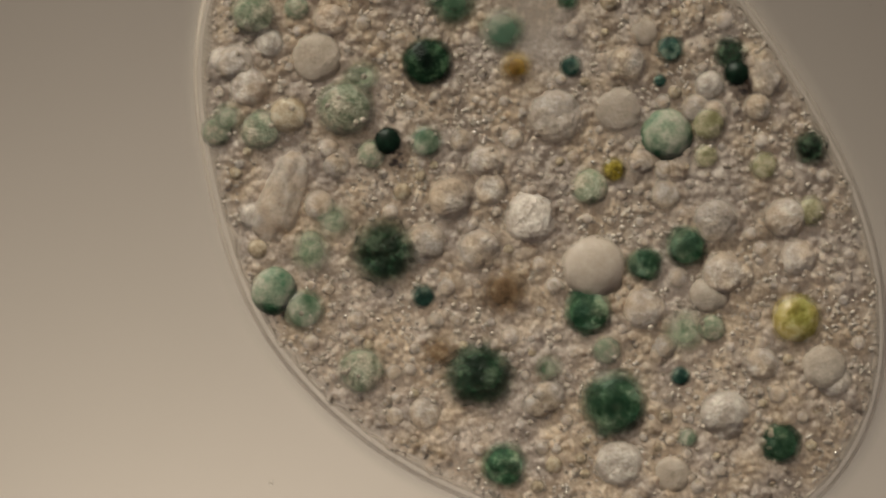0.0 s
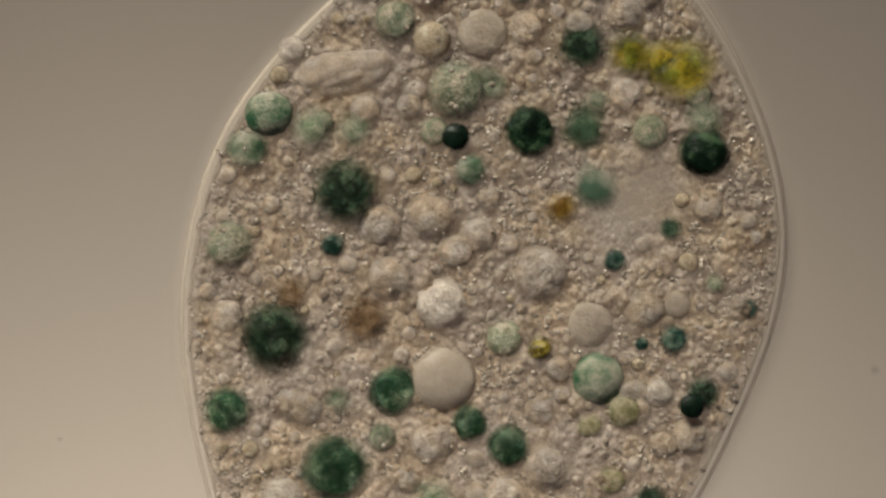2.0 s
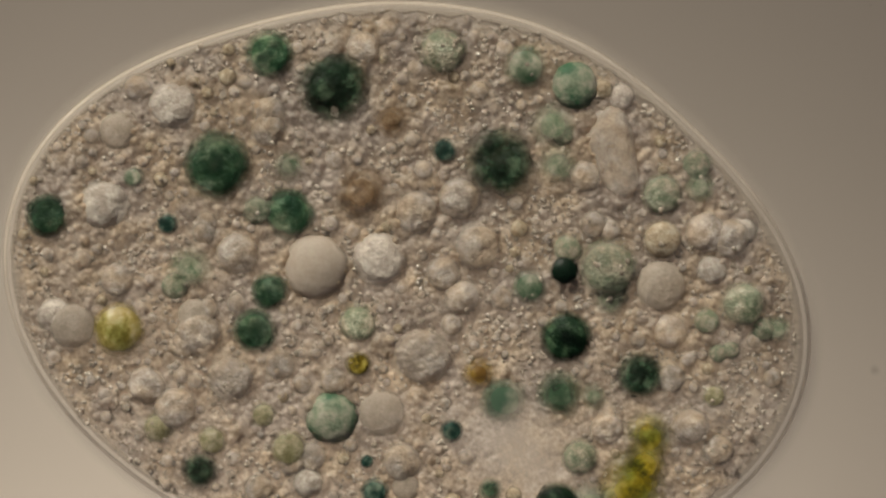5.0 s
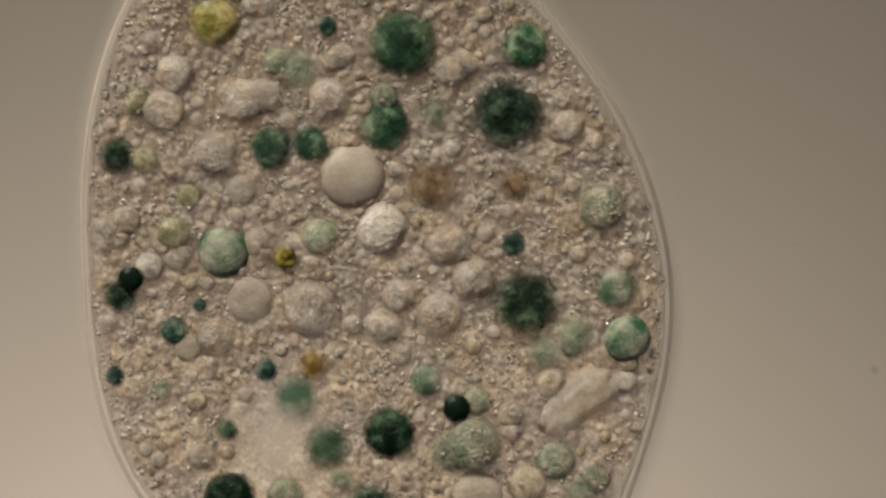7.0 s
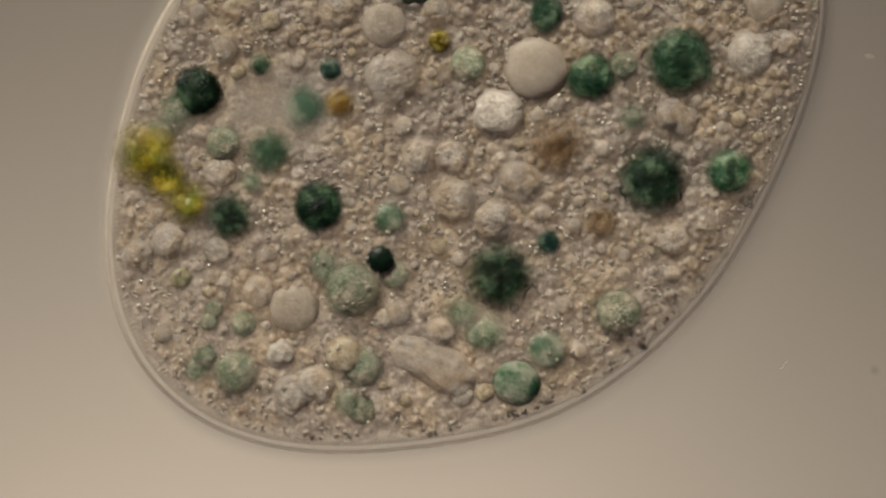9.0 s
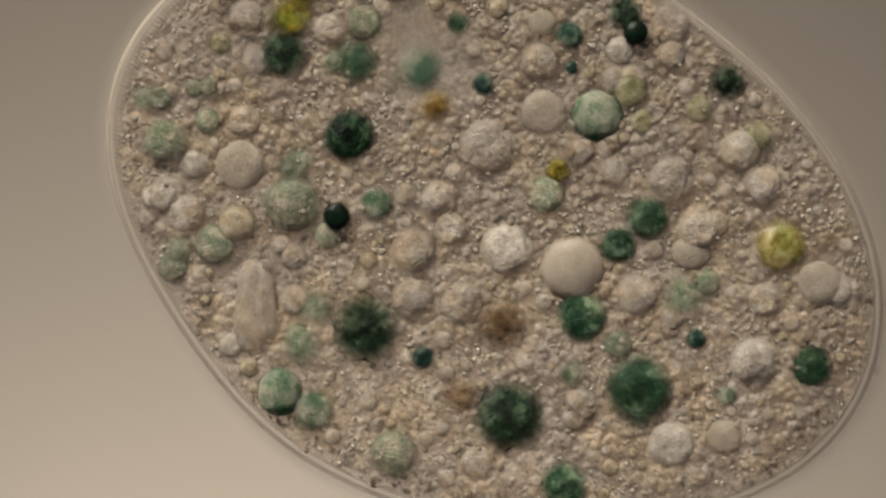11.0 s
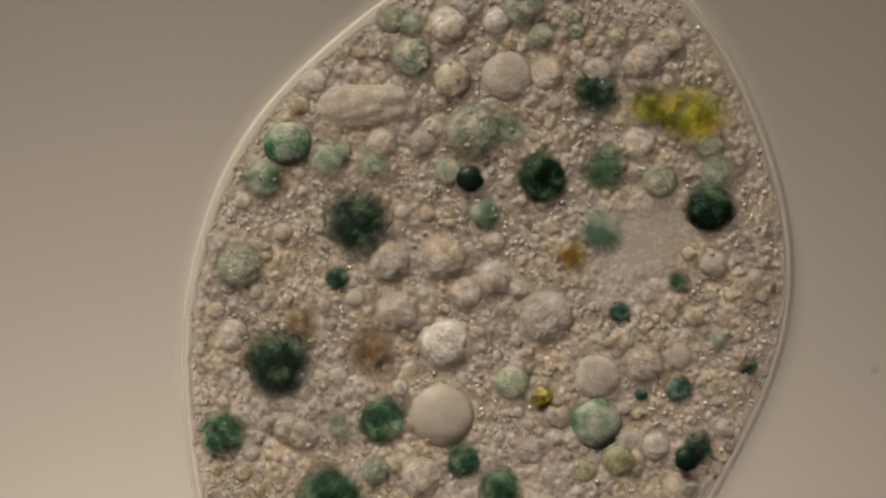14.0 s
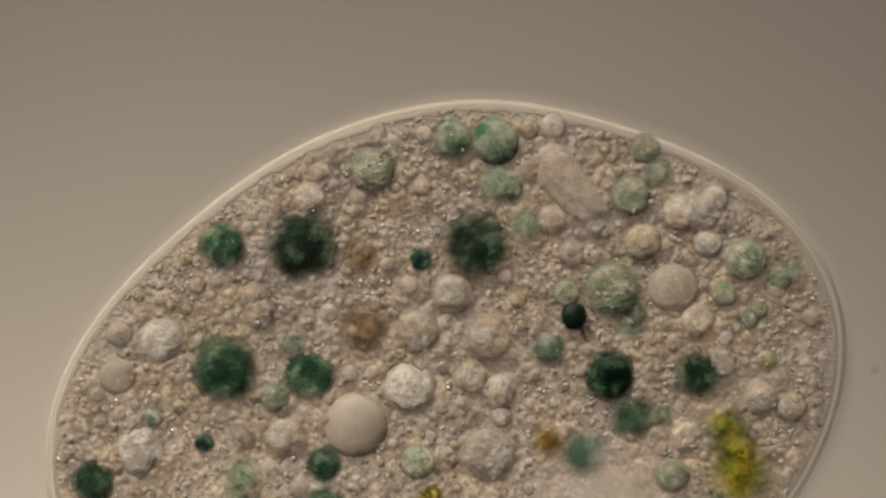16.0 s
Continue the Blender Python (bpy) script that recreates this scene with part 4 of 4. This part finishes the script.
def motions():
    rows = [
    (0.0, 117.5, 66.3, 104.5),
    (0.5, 45.0, 72.9, 90.0),
    (1.0, 10.9, 55.6, 75.8),
    (1.5, 27.2, 9.4, 60.9),
    (2.0, 19.9, -56.1, 45.8),
    (2.5, 74.5, -133.8, 30.7),
    (3.0, 59.9, -140.9, 15.3),
    (3.5, -49.9, -63.7, 0.8),
    (3.7, -62.7, -0.6, -4.4),
    (5.8, -18.1, -71.1, -68.2),
    (6.0, 29.5, -76.3, -75.7),
    (6.5, -40.8, -51.9, -90.6),
    (7.0, -98.1, -27.7, -105.9),
    (7.5, -22.1, 10.1, -122.0),
    (8.0, 36.2, 65.7, -139.0),
    (8.5, 17.5, 136.9, -155.2),
    (9.0, 53.4, 193.4, -171.1),
    (9.5, 81.6, 52.2, -186.7),
    (9.7, 89.6, 1.3, -193.6),
    (11.8, 51.6, 20.8, -255.3),
    (12.0, 51.7, 19.2, -260.4),
    (12.5, 59.7, 4.6, -274.9),
    (13.0, 60.0, -24.5, -289.5),
    (13.5, 67.1, -76.9, -304.1),
    (14.0, 25.1, -128.0, -318.4),
    (14.5, 55.1, -113.6, -332.2),
    (15.0, 74.5, -79.0, -346.2),
    (15.5, 47.3, -160.2, -360.3),
    (16.0, 3.1, -238.1, -375.6),
    ]
    walk(cell, [(t, at(x, y, turn)) for t, x, y, turn in rows])
    # the skin creeps a little over the plasm: moment, along x, along y
    creep = np.array([(0, 15, -3), (1, 9, -17), (2, 5, -13), (3, -1, -6), (3.5, -3, -8), (6.5, 18, -18), (7.5, 0, -14), (8.5, -3, -3), (9, 4, -6), (9.5, 0, -10), (12, -3, 4), (13, 6, 7), (16, 4, 4)])
    for ob, x, y, own in INSIDE + [(o, None, None, None) for o in SKIN]:
        home, steps = ob.matrix_basis.copy(), []
        times, slide = (creep[:, 0], creep[:, 1:]) if x is None else (MOMENTS, WAYS[own][2] if own is not None else carried_along(x, y))
        for t, _, _, turn in rows:
            dx, dy = (float(np.interp(t, times, slide[:, k])) for k in (0, 1))
            c, k = math.cos(radians(turn)), math.sin(radians(turn))
            steps.append((t, Matrix.Translation(((dx * c + dy * k) * S, (dy * c - dx * k) * S, 0)) @ home))
        walk(ob, steps)
    # debris: (thing, moment, place at that moment, speed along x and y, turn)
    for ob, t0, x, y, vx, vy in ((chip, 12.5, -586, 323, -420, -15), (flake, 12.5, -716, 288, -420, -15)):
        home = ob.matrix_basis.copy()
        walk(ob, [(t, Matrix.Translation(((x + vx * (t - t0)) * U, (y + vy * (t - t0)) * U, 0)) @ home) for t in (0.0, 16.0)])
    # debris carried to and fro: moment, place along x and y
    to_and_fro = (
        (crumb, ((0, 1100, 40), (5, 800, 20), (6.2, 690, 12), (6.5, 661, 11), (6.8, 648, 9), (7.1, 619, 14), (7.4, 724, 14), (7.7, 736, 1), (8.4, 597, -5), (8.5, 591, 4), (9.2, 420, 0), (16, 220, 0))),
        (thread, ((0, 250, 40), (8.5, 430, -50), (9, 601, -207), (9.5, 726, -347), (16, 2350, -2167))),
        (bead, ((0, -304, -414), (0.5, -440, -400), (1, -559, -384), (1.5, -630, -360), (2, -677, -336), (2.5, -676, -316), (3.7, -730, -290), (6, -1000, -250), (16, -1500, -200))),
    )
    for ob, way in to_and_fro:
        home = ob.matrix_basis.copy()
        walk(ob, [(float(t), Matrix.Translation((x * U, y * U, 0)) @ home) for t, x, y in way])


motions()
